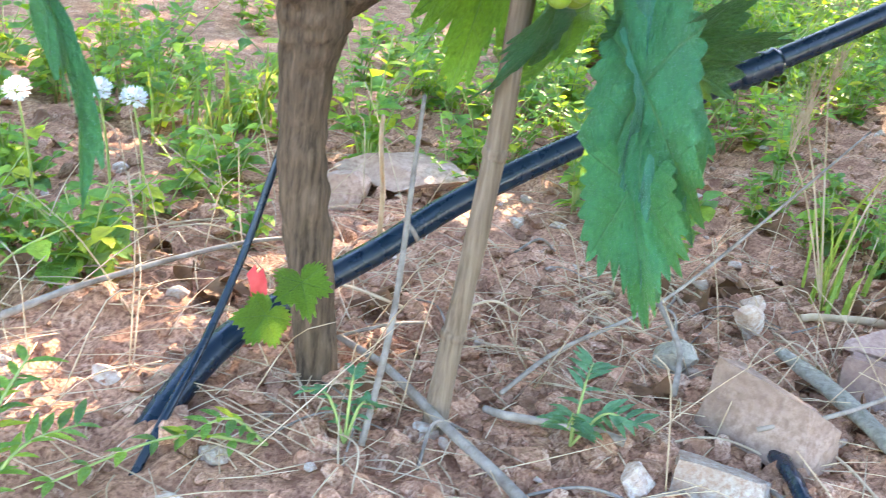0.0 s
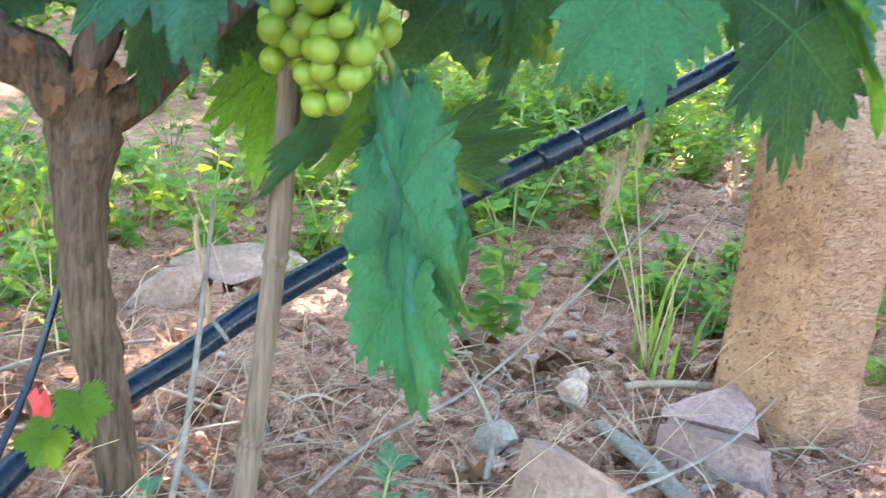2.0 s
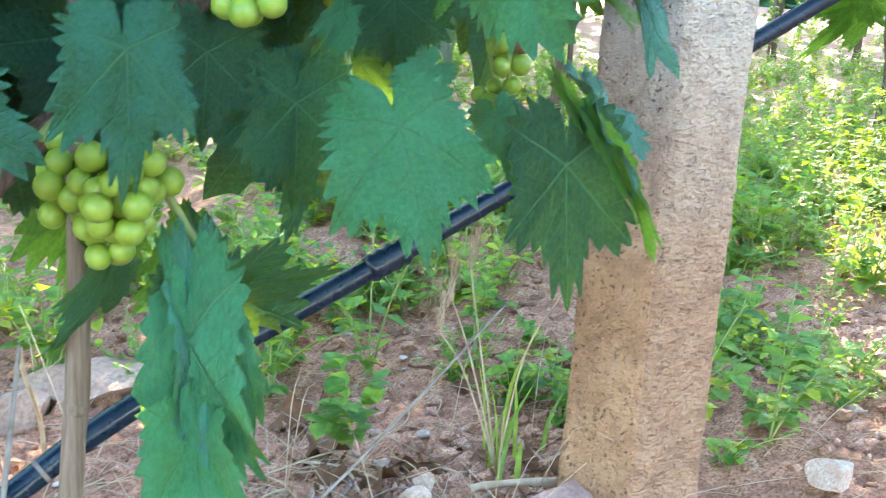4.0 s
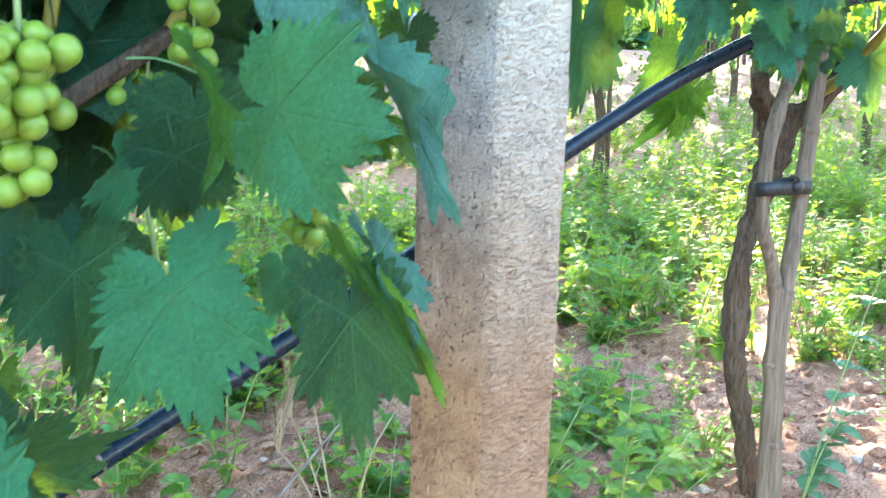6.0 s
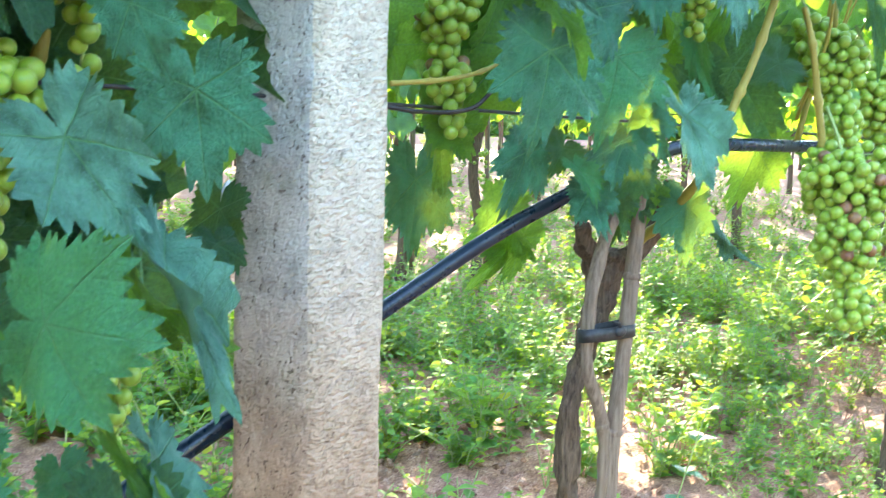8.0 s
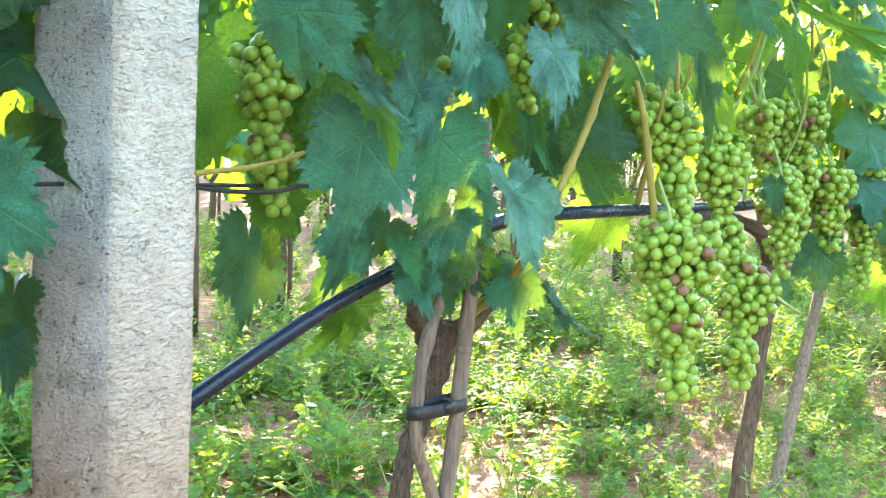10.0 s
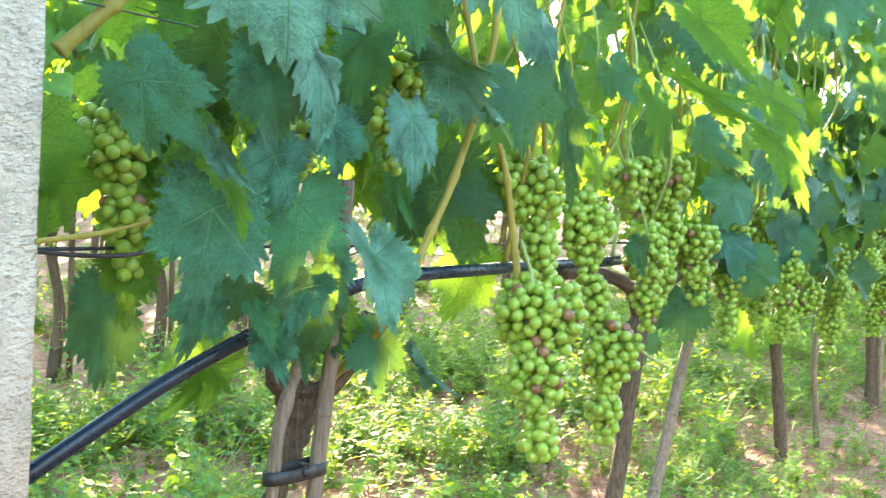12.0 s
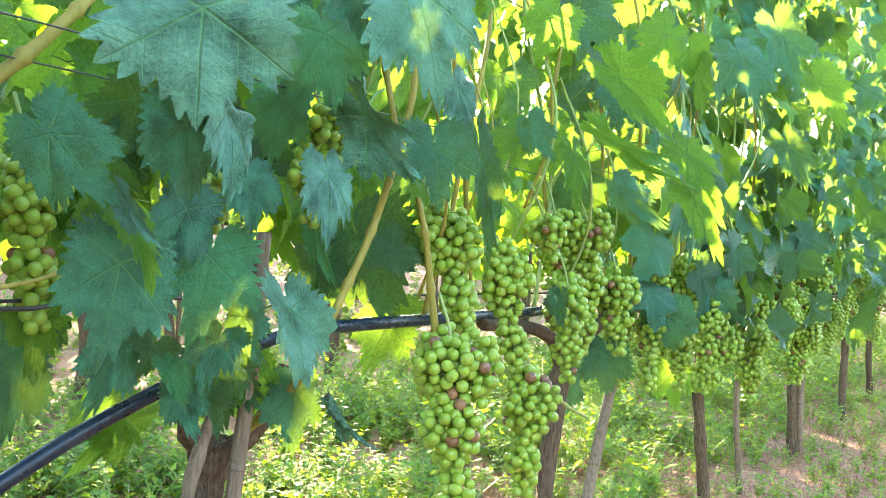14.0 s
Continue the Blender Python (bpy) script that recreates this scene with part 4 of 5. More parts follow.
leaf(v1, (0.580, 0.526, 0.436), (0.568, 0.493, 0.405), (-0.62, -0.40, 0.68), 0.57, LIT)
leaf(v1, (0.530, 0.539, 0.466), (0.496, 0.520, 0.446), (0.04, -0.75, 0.65), 0.54, LIT)
leaf(v1, (0.550, 0.486, 0.550), (0.580, 0.428, 0.539), (-0.89, -0.46, 0.01), 1.20, LIT)
leaf(v1, (0.504, 0.502, 0.572), (0.528, 0.485, 0.519), (0.73, -0.47, 0.49), 0.16, YOUNG_BACKLIT)
leaf(v1, (0.621, 0.597, 0.666), (0.635, 0.524, 0.599), (-0.68, -0.56, 0.47), 0.59, CHALKY)
leaf(v1, (0.659, 0.524, 0.571), (0.676, 0.447, 0.489), (0.11, -0.71, 0.69), 0.25, CHALKY)
leaf(v1, (0.650, 0.540, 0.562), (0.693, 0.523, 0.490), (-0.84, -0.32, -0.43), 0.19, YOUNG_BACKLIT)
leaf(v1, (0.808, 0.677, 0.573), (0.799, 0.646, 0.544), (-0.11, -0.65, 0.75), 0.71, SHADED)
leaf(v1, (0.223, 0.569, 0.443), (0.236, 0.531, 0.386), (-0.00, -0.83, 0.56), 1.10)
leaf(v1, (0.326, 0.539, 0.475), (0.322, 0.506, 0.412), (-0.05, -0.88, 0.47), 0.72)
leaf(v1, (0.464, 0.627, 0.446), (0.453, 0.597, 0.398), (-0.18, -0.81, 0.55), 0.85)
leaf(v1, (0.219, 0.609, 0.413), (0.208, 0.619, 0.380), (-0.46, -0.88, -0.11), 0.84, SHADED)
leaf(v1, (0.418, 0.880, 0.341), (0.390, 0.868, 0.219), (-0.37, -0.91, 0.17), 0.54, [YOUNG_BACKLIT[1]])
leaf(v1, (0.484, 0.843, 0.295), (0.448, 0.817, 0.241), (0.24, -0.93, 0.28), 0.44, YOUNG_BACKLIT)
leaf(v1, (0.381, 0.583, 0.290), (0.366, 0.535, 0.155), (-0.72, -0.62, 0.31), 0.34, [LIT[2]])
leaf(v1, (0.381, 0.574, 0.225), (0.376, 0.533, 0.151), (-0.68, -0.63, 0.39), 0.49, [LIT[3]])
leaf(v1, (0.391, 0.583, 0.294), (0.385, 0.528, 0.159), (-0.27, -0.89, 0.37), 0.20, [DUSTY[1]])
leaf(v1, (0.403, 0.580, 0.292), (0.401, 0.528, 0.203), (-0.13, -0.85, 0.51), 0.30, LIT)
leaf(v1, (0.006, 0.524, 0.354), (0.055, 0.481, 0.271), (0.63, -0.47, 0.62), 0.16, [LIT[4]])
leaf(v2, (1.339, 0.780, 0.581), (1.332, 0.793, 0.493), (-1.00, -0.00, 0.08), 0.71, YOUNG_BACKLIT)
leaf(v3, (2.415, 0.520, 0.595), (2.419, 0.513, 0.512), (-0.93, -0.36, -0.01), 0.86)
leaf(v4, (2.903, 0.450, 0.741), (2.915, 0.427, 0.620), (-0.57, -0.81, 0.09), 0.71)
leaf(v3, (2.350, 0.500, 1.152), (2.402, 0.408, 1.068), (-0.75, -0.62, 0.22), 0.71)
leaf(v3, (2.693, 0.460, 1.013), (2.742, 0.373, 0.816), (-0.34, -0.89, 0.31), 0.71)
leaf(v4, (3.267, 0.450, 1.382), (3.266, 0.451, 1.278), (-0.97, -0.23, 0.00), 0.78)
leaf(v2, (1.594, 0.660, 0.774), (1.597, 0.656, 0.692), (-0.58, -0.82, 0.03), 0.71, SHADED)
leaf(v2, (1.484, 0.680, 0.610), (1.496, 0.658, 0.541), (-0.72, -0.69, 0.09), 0.71, YOUNG_BACKLIT)
leaf(v2, (1.238, 0.600, 0.763), (1.236, 0.603, 0.716), (-0.73, -0.69, -0.01), 0.75, YOUNG_BACKLIT)
leaf(v3, (1.993, 0.450, 0.720), (1.992, 0.451, 0.672), (-0.91, 0.40, 0.03), 0.71, DUSTY)
leaf(v3, (2.403, 0.600, 0.527), (2.410, 0.587, 0.452), (-0.72, -0.69, 0.05), 0.71)
leaf(v4, (3.342, 0.660, 0.474), (3.349, 0.647, 0.362), (-0.95, -0.30, -0.02), 0.72, YOUNG_BACKLIT)
leaf(v5, (4.554, 0.450, 1.214), (4.577, 0.408, 1.079), (-0.98, -0.17, -0.11), 0.83)
leaf(v4, (4.005, 0.500, 1.120), (4.034, 0.447, 0.984), (-0.97, -0.21, -0.13), 0.79)
leaf(v6, (5.711, 0.500, 0.636), (5.692, 0.533, 0.435), (-0.96, 0.25, 0.13), 0.71)
leaf(v2, (1.142, 0.700, 0.694), (1.139, 0.669, 0.663), (-0.71, -0.47, 0.53), 1.00, YOUNG_BACKLIT)
leaf(v2, (0.834, 0.710, 0.603), (0.823, 0.711, 0.548), (-0.83, -0.53, 0.16), 0.71, SHADED)
leaf(v1, (0.419, 0.620, 0.305), (0.492, 0.576, 0.324), (-0.26, -0.72, -0.64), 0.71, SHADED)
leaf(v1, (0.418, 0.635, 0.289), (0.428, 0.650, 0.362), (0.45, -0.89, 0.12), 0.71)
leaf(v1, (0.359, 0.670, 0.330), (0.344, 0.659, 0.258), (0.67, -0.74, -0.03), 0.71)
leaf(v1, (0.256, 0.730, 0.374), (0.255, 0.714, 0.319), (0.55, -0.81, 0.22), 0.71, SHADED)
leaf(v1, (0.202, 0.690, 0.117), (0.201, 0.668, 0.104), (-0.32, -0.46, 0.83), 1.00, YOUNG_BACKLIT)
leaf(v1, (0.181, 0.700, 0.088), (0.167, 0.699, 0.066), (-0.36, -0.89, 0.30), 0.94, YOUNG_BACKLIT)
leaf(v2, (1.366, 0.625, 0.632), (1.365, 0.625, 0.551), (-0.76, -0.65, 0.01), 0.75, SHADED)
leaf(v2, (1.378, 0.600, 0.634), (1.392, 0.574, 0.568), (-0.31, -0.90, 0.29), 0.71, YOUNG_BACKLIT)
leaf(v1, (0.553, 0.600, 0.538), (0.549, 0.587, 0.472), (-0.49, -0.85, 0.20), 0.89, SHADED)
leaf(v1, (0.454, 0.580, 0.442), (0.450, 0.567, 0.375), (-0.27, -0.94, 0.20), 0.71, SHADED)
leaf(v1, (0.400, 0.600, 0.472), (0.394, 0.590, 0.414), (-0.31, -0.93, 0.18), 0.78, SHADED)
leaf(v1, (0.748, 0.620, 0.709), (0.750, 0.607, 0.625), (-0.54, -0.83, 0.11), 0.89, DUSTY)
leaf(v1, (0.659, 0.570, 0.766), (0.672, 0.551, 0.715), (-0.73, -0.68, 0.08), 0.71, DUSTY)

# bunches
bunch(v2, (1.128, 0.707, 0.870), (1.139, 0.693, 0.683), 0.086, True, loose=0.74)
bunch(v2, (1.288, 0.582, 0.857), (1.289, 0.582, 0.801), 0.060, False)
bunch(v2, (1.461, 0.562, 0.949), (1.473, 0.554, 0.892), 0.075, False)
bunch(v2, (1.456, 0.577, 0.892), (1.460, 0.578, 0.811), 0.055, False)
bunch(v2, (1.612, 0.441, 0.669), (1.588, 0.408, 0.450), 0.114, True)
bunch(v2, (1.693, 0.531, 0.858), (1.720, 0.473, 0.673), 0.097, True)
bunch(v3, (1.892, 0.521, 0.807), (1.901, 0.477, 0.601), 0.087, True)
bunch(v3, (1.908, 0.465, 0.611), (1.881, 0.445, 0.416), 0.096, True)
bunch(v1, (0.423, 0.573, 0.594), (0.415, 0.575, 0.498), 0.088, True, size=0.0188)
bunch(v1, (0.592, 0.662, 0.722), (0.589, 0.668, 0.580), 0.085, True, size=0.0188)
bunch(v1, (0.674, 0.667, 0.808), (0.677, 0.678, 0.694), 0.047, False, size=0.0188)
bunch(v1, (0.585, 0.742, 0.563), (0.572, 0.748, 0.505), 0.058, False, size=0.0188)
bunch(v3, (2.029, 0.500, 0.851), (2.063, 0.500, 0.784), 0.068, False)
bunch(v3, (2.274, 0.520, 0.857), (2.304, 0.520, 0.760), 0.092, False)
bunch(v3, (2.146, 0.500, 0.739), (2.172, 0.500, 0.566), 0.092, False)
bunch(v3, (2.411, 0.500, 0.744), (2.419, 0.500, 0.601), 0.092, False)
bunch(v3, (2.640, 0.500, 0.782), (2.632, 0.500, 0.507), 0.094, False)
bunch(v3, (2.838, 0.500, 0.744), (2.861, 0.500, 0.629), 0.080, False)
bunch(v4, (3.316, 0.500, 0.869), (3.536, 0.500, 0.644), 0.148, False)
bunch(v4, (3.301, 0.520, 0.618), (3.139, 0.520, 0.460), 0.133, False)
bunch(v4, (3.571, 0.500, 0.643), (3.601, 0.500, 0.384), 0.134, False)
bunch(v5, (4.226, 0.500, 0.863), (4.351, 0.500, 0.621), 0.178, False)
bunch(v5, (4.351, 0.500, 0.621), (4.271, 0.500, 0.382), 0.163, False)
bunch(v5, (5.287, 0.500, 0.867), (5.391, 0.500, 0.592), 0.173, False)
bunch(v6, (6.074, 0.500, 0.913), (6.277, 0.500, 0.449), 0.170, False)
bunch(v4, (3.165, 0.550, 0.831), (3.137, 0.550, 0.711), 0.105, False)
bunch(v1, (0.355, 0.640, 0.404), (0.348, 0.640, 0.330), 0.086, True, size=0.0188)
bunch(v1, (0.566, 0.690, 0.418), (0.568, 0.690, 0.362), 0.036, False, size=0.0188)
bunch(v1, (0.706, 0.690, 0.445), (0.709, 0.690, 0.402), 0.035, False, size=0.0188)
bunch(v1, (0.702, 0.670, 0.484), (0.707, 0.670, 0.420), 0.038, False, size=0.0188)

# the rest of the crowns
lg = random.Random(21)


def crown(vine, n, x0, x1, ylo, yhi, zlo, zhi, meshes=MID, size=(0.055, 0.10)):
    for _ in range(n):
        leaf(vine, *random_leaf(lg, x0, x1, ylo, yhi, zlo, zhi, size), 1.0, meshes)


crown(v0, 150, -1.5, -0.25, 0.55, 1.0, 0.5, 1.7)
crown(v1, 60, -0.25, 0.25, 0.62, 0.95, 0.50, 1.1)
crown(v1, 110, 0.25, 0.82, 0.75, 0.98, 0.56, 1.15, MID_SHADED)
crown(v1, 130, 0.15, 0.80, 0.74, 1.02, 0.52, 1.0, MID_SHADED)
crown(v1, 90, 0.20, 0.78, 0.86, 1.08, 0.42, 1.0)
# Next two: overhanging leaves out of view, added to shade those beneath.
crown(v1, 30, -0.1, 0.60, 0.22, 0.60, 0.95, 1.5)
crown(v1, 75, 0.05, 0.75, 0.52, 0.82, 0.80, 1.15, MID_SHADED)
crown(v1, 75, 0.12, 0.56, 0.76, 1.02, 0.40, 0.60, MID_SHADED)
# Upper crown, mostly unseen, thickened to darken the post and lower leaves.
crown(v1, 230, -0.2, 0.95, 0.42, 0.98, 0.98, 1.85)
crown(v1, 40, 0.55, 0.86, 0.72, 0.95, 0.62, 1.0, MID_SHADED)
crown(v2, 24, 1.02, 1.45, 0.72, 0.98, 0.76, 0.92, BRIGHT)
crown(v2, 8, 1.02, 1.30, 0.70, 0.90, 0.92, 1.15, MID_BACKLIT)
crown(v2, 12, 1.30, 1.50, 0.69, 0.96, 0.90, 1.12, MID_BACKLIT)
crown(v2, 6, 0.92, 1.5, 0.62, 0.96, 0.92, 1.3, MID_BACKLIT)
crown(v2, 44, 1.45, 1.85, 0.62, 0.92, 0.80, 1.2, BRIGHT)
crown(v2, 60, 1.32, 1.9, 0.48, 0.95, 1.15, 1.85, BRIGHT)
# Leaves added to keep sun spots off the big front leaf.
crown(v2, 18, 1.24, 1.62, 0.58, 0.85, 1.06, 1.32, MID_SHADED)
crown(v2, 10, 0.85, 1.32, 0.48, 0.85, 1.25, 1.7, MID_BACKLIT)
crown(v3, 8, 2.2, 2.95, 0.44, 0.62, 0.62, 0.86, SHADY)
crown(v4, 24, 2.9, 4.15, 0.38, 0.60, 0.62, 0.84, SHADY)
crown(v3, 70, 1.85, 2.9, 0.46, 0.92, 0.85, 1.3, BRIGHT)
crown(v3, 190, 1.85, 2.9, 0.42, 0.98, 1.2, 2.05, MIXED)
crown(v4, 156, 2.9, 4.15, 0.40, 0.92, 0.78, 1.3, SHADY)
crown(v4, 290, 2.9, 4.15, 0.38, 0.98, 1.25, 2.1, SHADY)
crown(v5, 430, 4.15, 5.4, 0.36, 0.98, 0.72, 2.1, SHADY)
crown(v6, 430, 5.4, 6.6, 0.36, 0.98, 0.72, 2.1, SHADY)
crown(v7, 430, 6.6, 7.7, 0.36, 0.98, 0.72, 2.1, SHADY)
bg = random.Random(5)
for k in range(58):
    x = (3.0 + k * 0.19 if k < 26 else 2.25 + (k - 26) * 0.085) + bg.uniform(-0.05, 0.05)
    z = bg.uniform(0.66, 0.88)
    y = bg.uniform(0.44, 0.64)
    v_ = min(vines, key=lambda o: abs(o.location.x - x))
    bunch(v_, (x, y, z), (x + bg.uniform(-0.02, 0.02), y, z - bg.uniform(0.14, 0.24)), bg.uniform(0.075, 0.10))


# ---------------------------------------------------------------- vines farther off
def far_vine(seed, wide, zlo, zhi, n):
    g = random.Random(seed)
    root = new("grapevine")
    tagged(root, "distant grapevine with a thin trunk and sunlit leafy crown", "vine", "vines of the rows behind")
    part("trunk", tube([(0, 0, -0.03), (0.02, 0, 0.25), (-0.02, 0.01, 0.5), (0.02, 0, 0.75)], [0.026, 0.02, 0.022], 9, 0.05, seed, 0.3, 4), m_bark, root)
    part("stake", tube([(0.07, 0, -0.03), (0.06, 0.0, 0.6), (0.05, 0.01, 1.2)], [0.011], 7), m_stake, root)
    bits = []
    for k in range(4):
        ms = []
        for _ in range(n // 4):
            ms.append(np.array(leaf_matrix(*random_leaf(g, -wide, wide, -0.27, 0.27, zlo, zhi, (0.07, 0.12)))))
        bits.append(spread(*FAR[k], ms))
    part("crown", join(*bits), m_leaf_far, root, kind="stuff")
    bs = []
    for _ in range(4):
        x, z, y = g.uniform(-wide, wide), g.uniform(0.6, 0.8), g.uniform(-0.2, 0.2)
        for _ in range(22):
            s = g.random()
            w = 0.04 * (1 - 0.6 * s)
            bs.append(place_at((x + g.uniform(-w, w), y + g.uniform(-w, w), z - 0.17 * s), scale=0.009))
    part("berry_mass", spread(*BALL1, bs), m_berry, root, kind="stuff")
    return root


same_row = [far_vine(40 + k, 0.62, 0.66, 2.1, 340) for k in range(2)]
# Crown heights chosen to shade front leaves and let sun reach the weeds.
next_row = [far_vine(50, 0.62, 0.58, 1.85, 225), far_vine(51, 0.62, 0.86, 2.0, 165), far_vine(52, 0.62, 0.86, 2.0, 165)]
back_row = [far_vine(53 + k, 0.62, 0.62, 1.5, 140) for k in range(2)]
used = set()


def put_vine(src, x, y, turn=0.0):
    m = pose(x, y, ground_height(x, y), 0, 0, turn)
    if src not in used:
        used.add(src)
        src.matrix_basis = m
        return src
    return copy_thing(src, m)


fg = random.Random(9)
for k in range(16):
    put_vine(same_row[k % 2], 8.2 + 1.13 * k, 0.62 + fg.uniform(-0.03, 0.03), fg.choice((0, 180)))
# The last row, at y -2, is unseen: added to block low sky light.
for row, (y, x0, n) in enumerate(((2.95, -3.0, 26), (5.3, -2.0, 26), (7.7, 0.0, 26), (10.1, 2.0, 26), (-2.0, -7.0, 18))):
    for k in range(n):
        if row:
            src = fg.choice(back_row)
        else:       # both ends of the next row hang lower, set so to shade weeds and soil
            src = next_row[0] if not 2.8 < x0 + 1.13 * k < 6.2 else fg.choice(next_row[1:])
        put_vine(src, x0 + 1.13 * k + fg.uniform(-0.1, 0.1), y + fg.uniform(-0.04, 0.04), fg.choice((0, 180)))


# Extra vine, added to block sun flecks on the front leaves.
put_vine(next_row[1], 3.28, 2.98)


# ---------------------------------------------------------------- stakes and the band
def wooden_stake(pts, radii, label, seed, sides=12, knots=0.12):
    P = curve_points(pts, 8)
    ob = thing("wooden_stake", tube(P, radii, sides, 0.03, seed, knots), m_stake, label, "stake", at=pts[0], group="stakes beside the vines")
    for f in (0.22, 0.47, 0.70):
        i = int(f * (len(P) - 2))
        d = (P[i + 1] - P[i]) / np.linalg.norm(P[i + 1] - P[i])
        r = float(np.interp(f, np.linspace(0, 1, len(radii)), radii))
        part("node", tube([P[i] + d * s for s in (-0.006, -0.003, 0.0, 0.003, 0.006)], [r * 0.9, r * 1.1, r * 1.2, r * 1.1, r * 0.9], sides, 0.05, seed, 0.1), m_stake, ob, "", pts[0])
    return ob


wooden_stake([(0.316, 0.682, -0.04), (0.325, 0.688, 0.044), (0.335, 0.69, 0.14), (0.342, 0.69, 0.24), (0.346, 0.69, 0.38), (0.35, 0.69, 0.62), (0.35, 0.69, 0.9)], [0.0105, 0.0085, 0.0088, 0.0082], "grey weathered wooden stake pushed in the soil, peeling at its foot", 41)
wooden_stake([(1.352, 0.598, -0.02), (1.350, 0.598, 0.064), (1.341, 0.598, 0.185), (1.343, 0.598, 0.30), (1.364, 0.598, 0.445), (1.374, 0.598, 0.534), (1.388, 0.598, 0.634), (1.40, 0.60, 0.80)], [0.0125, 0.0100, 0.0098, 0.0098], "straight pale grey stake tied to the vine with a black band", 42)
wooden_stake([(1.345, 0.604, -0.01), (1.336, 0.603, 0.175), (1.332, 0.603, 0.260), (1.331, 0.603, 0.318), (1.292, 0.603, 0.404), (1.290, 0.603, 0.457), (1.304, 0.603, 0.530), (1.339, 0.603, 0.596)], [0.0100, 0.0085, 0.0085, 0.0078, 0.0085, 0.0080], "bent brown stick leaning against the vine trunk", 43, knots=0.3)
wooden_stake([(2.44, 0.60, -0.0), (2.569, 0.60, 0.276), (2.674, 0.60, 0.492), (2.795, 0.60, 0.791)], [0.0135, 0.0125, 0.0120, 0.011], "slanting pale grey stake among the bunches", 44)
wooden_stake([(3.985, 0.60, -0.0), (3.93, 0.60, 0.16), (3.87, 0.60, 0.32), (3.84, 0.60, 0.8)], [0.0105, 0.0095, 0.009], "thin brown stake under the leaves", 45)
wooden_stake([(4.90, 0.58, -0.0), (4.83, 0.58, 0.3), (4.82, 0.58, 0.8)], [0.016, 0.015], "thin grey stake under the leaves", 46)


def tie_band():
    c = np.array((1.3265, 0.601, 0.446))
    n, h, w = 40, 0.0080, 0.0012
    V, T = [], []
    for i in range(n):
        a = 2 * math.pi * i / n
        x, y = 0.0500 * math.copysign(abs(math.cos(a)) ** 0.5, math.cos(a)), 0.0145 * math.copysign(abs(math.sin(a)) ** 0.8, math.sin(a))
        tilt = 0.0012 * math.sin(a * 2)
        for dz, k in ((-h, 1), (h, 1), (h, 1 + w / 0.02), (-h, 1 + w / 0.02)):
            V.append(c + np.array((x * k, y * k, dz + tilt)))
    for i in range(n):
        for e in range(4):
            a, b_ = i * 4 + e, i * 4 + (e + 1) % 4
            c_, d_ = ((i + 1) % n) * 4 + (e + 1) % 4, ((i + 1) % n) * 4 + e
            T += [(a, b_, c_), (a, c_, d_)]
    knot = BALL2[0] * np.array((0.012, 0.006, 0.008)) + c + np.array((0.006, -0.0150, 0.002))
    tail = tube([(1.332, 0.584, 0.448), (1.325, 0.582, 0.458), (1.313, 0.584, 0.462)], [0.0018], 6, step=4)
    return thing("tie_band", join((np.array(V), np.array(T)), (knot, BALL2[1]), tail), m_band, "black rubber band tying the stakes and the trunk together", "band", at=tuple(c))


tie_band()

# ---------------------------------------------------------------- vine foot: red tape, sucker
tape = []
for k in range(2):
    P = np.array([(0.176 + 0.007 * k + 0.003 * math.sin(i), 0.728 - 0.003 * i + 0.003 * k, 0.112 - 0.009 * i - 0.004 * k) for i in range(5)])
    w = np.array((0.0035, 0.002, 0.0028))
    V = np.concatenate([P - w, P + w, P - w + (0, 0.0012, 0.0), P + w + (0, 0.0012, 0.0)])
    n = len(P)
    T = []
    for i in range(n - 1):
        for a0, b0 in ((0, n), (3 * n, 2 * n), (n, 3 * n), (2 * n, 0)):
            T += [(a0 + i, b0 + i, b0 + i + 1), (a0 + i, b0 + i + 1, a0 + i + 1)]
    tape.append((V, np.array(T)))
thing("red_tape", join(*tape), m_red, "scrap of crumpled bright red tape caught at the vine's foot", "tape", at=(0.19, 0.73, 0.08), smooth=False)


# ---------------------------------------------------------------- stones and wood on the ground
def rock(seed, at, size, mat, label, yaw=0.0, tilt=0.0, cut=16):
    V, T = stone(seed, size, 4, cut, 0.06)
    ob = new("rock", tri_mesh("rock", V, T, mat, None, False))
    ob.matrix_world = pose(*at, tilt, 0, yaw)
    return tagged(ob, label, "rock", "rocks by the post")


def wedge(seed, size):
    """A broken stone with one steep side, a ridge and a long sloping top, its faces slightly uneven."""
    L, w, h = size
    bm = bmesh.new()
    for x, y, z in ((-0.5, -0.42, -0.4), (0.5, -0.5, -0.4), (0.5, 0.5, -0.4), (-0.45, 0.5, -0.4), (-0.46, -0.26, 0.95), (0.36, -0.34, 0.85), (0.50, 0.30, 0.35), (0.22, 0.5, 0.40), (-0.42, 0.36, 0.70)):
        bm.verts.new((x * L, y * w, z * h))
    bmesh.ops.convex_hull(bm, input=bm.verts)
    bmesh.ops.subdivide_edges(bm, edges=bm.edges, cuts=9, use_grid_fill=True)
    bmesh.ops.triangulate(bm, faces=bm.faces)
    bm.verts.ensure_lookup_table()
    bm.verts.index_update()
    V = np.array([v_.co for v_ in bm.verts])
    T = np.array([[v_.index for v_ in f_.verts] for f_ in bm.faces])
    bm.free()
    for i, q in enumerate(V):
        p = Vector(q)
        V[i] = q * (1 + 0.07 * noise.noise(p * 30 + Vector((seed, 0, 0))) + 0.03 * noise.noise(p * 110 + Vector((0, seed, 0))))
    return V, T


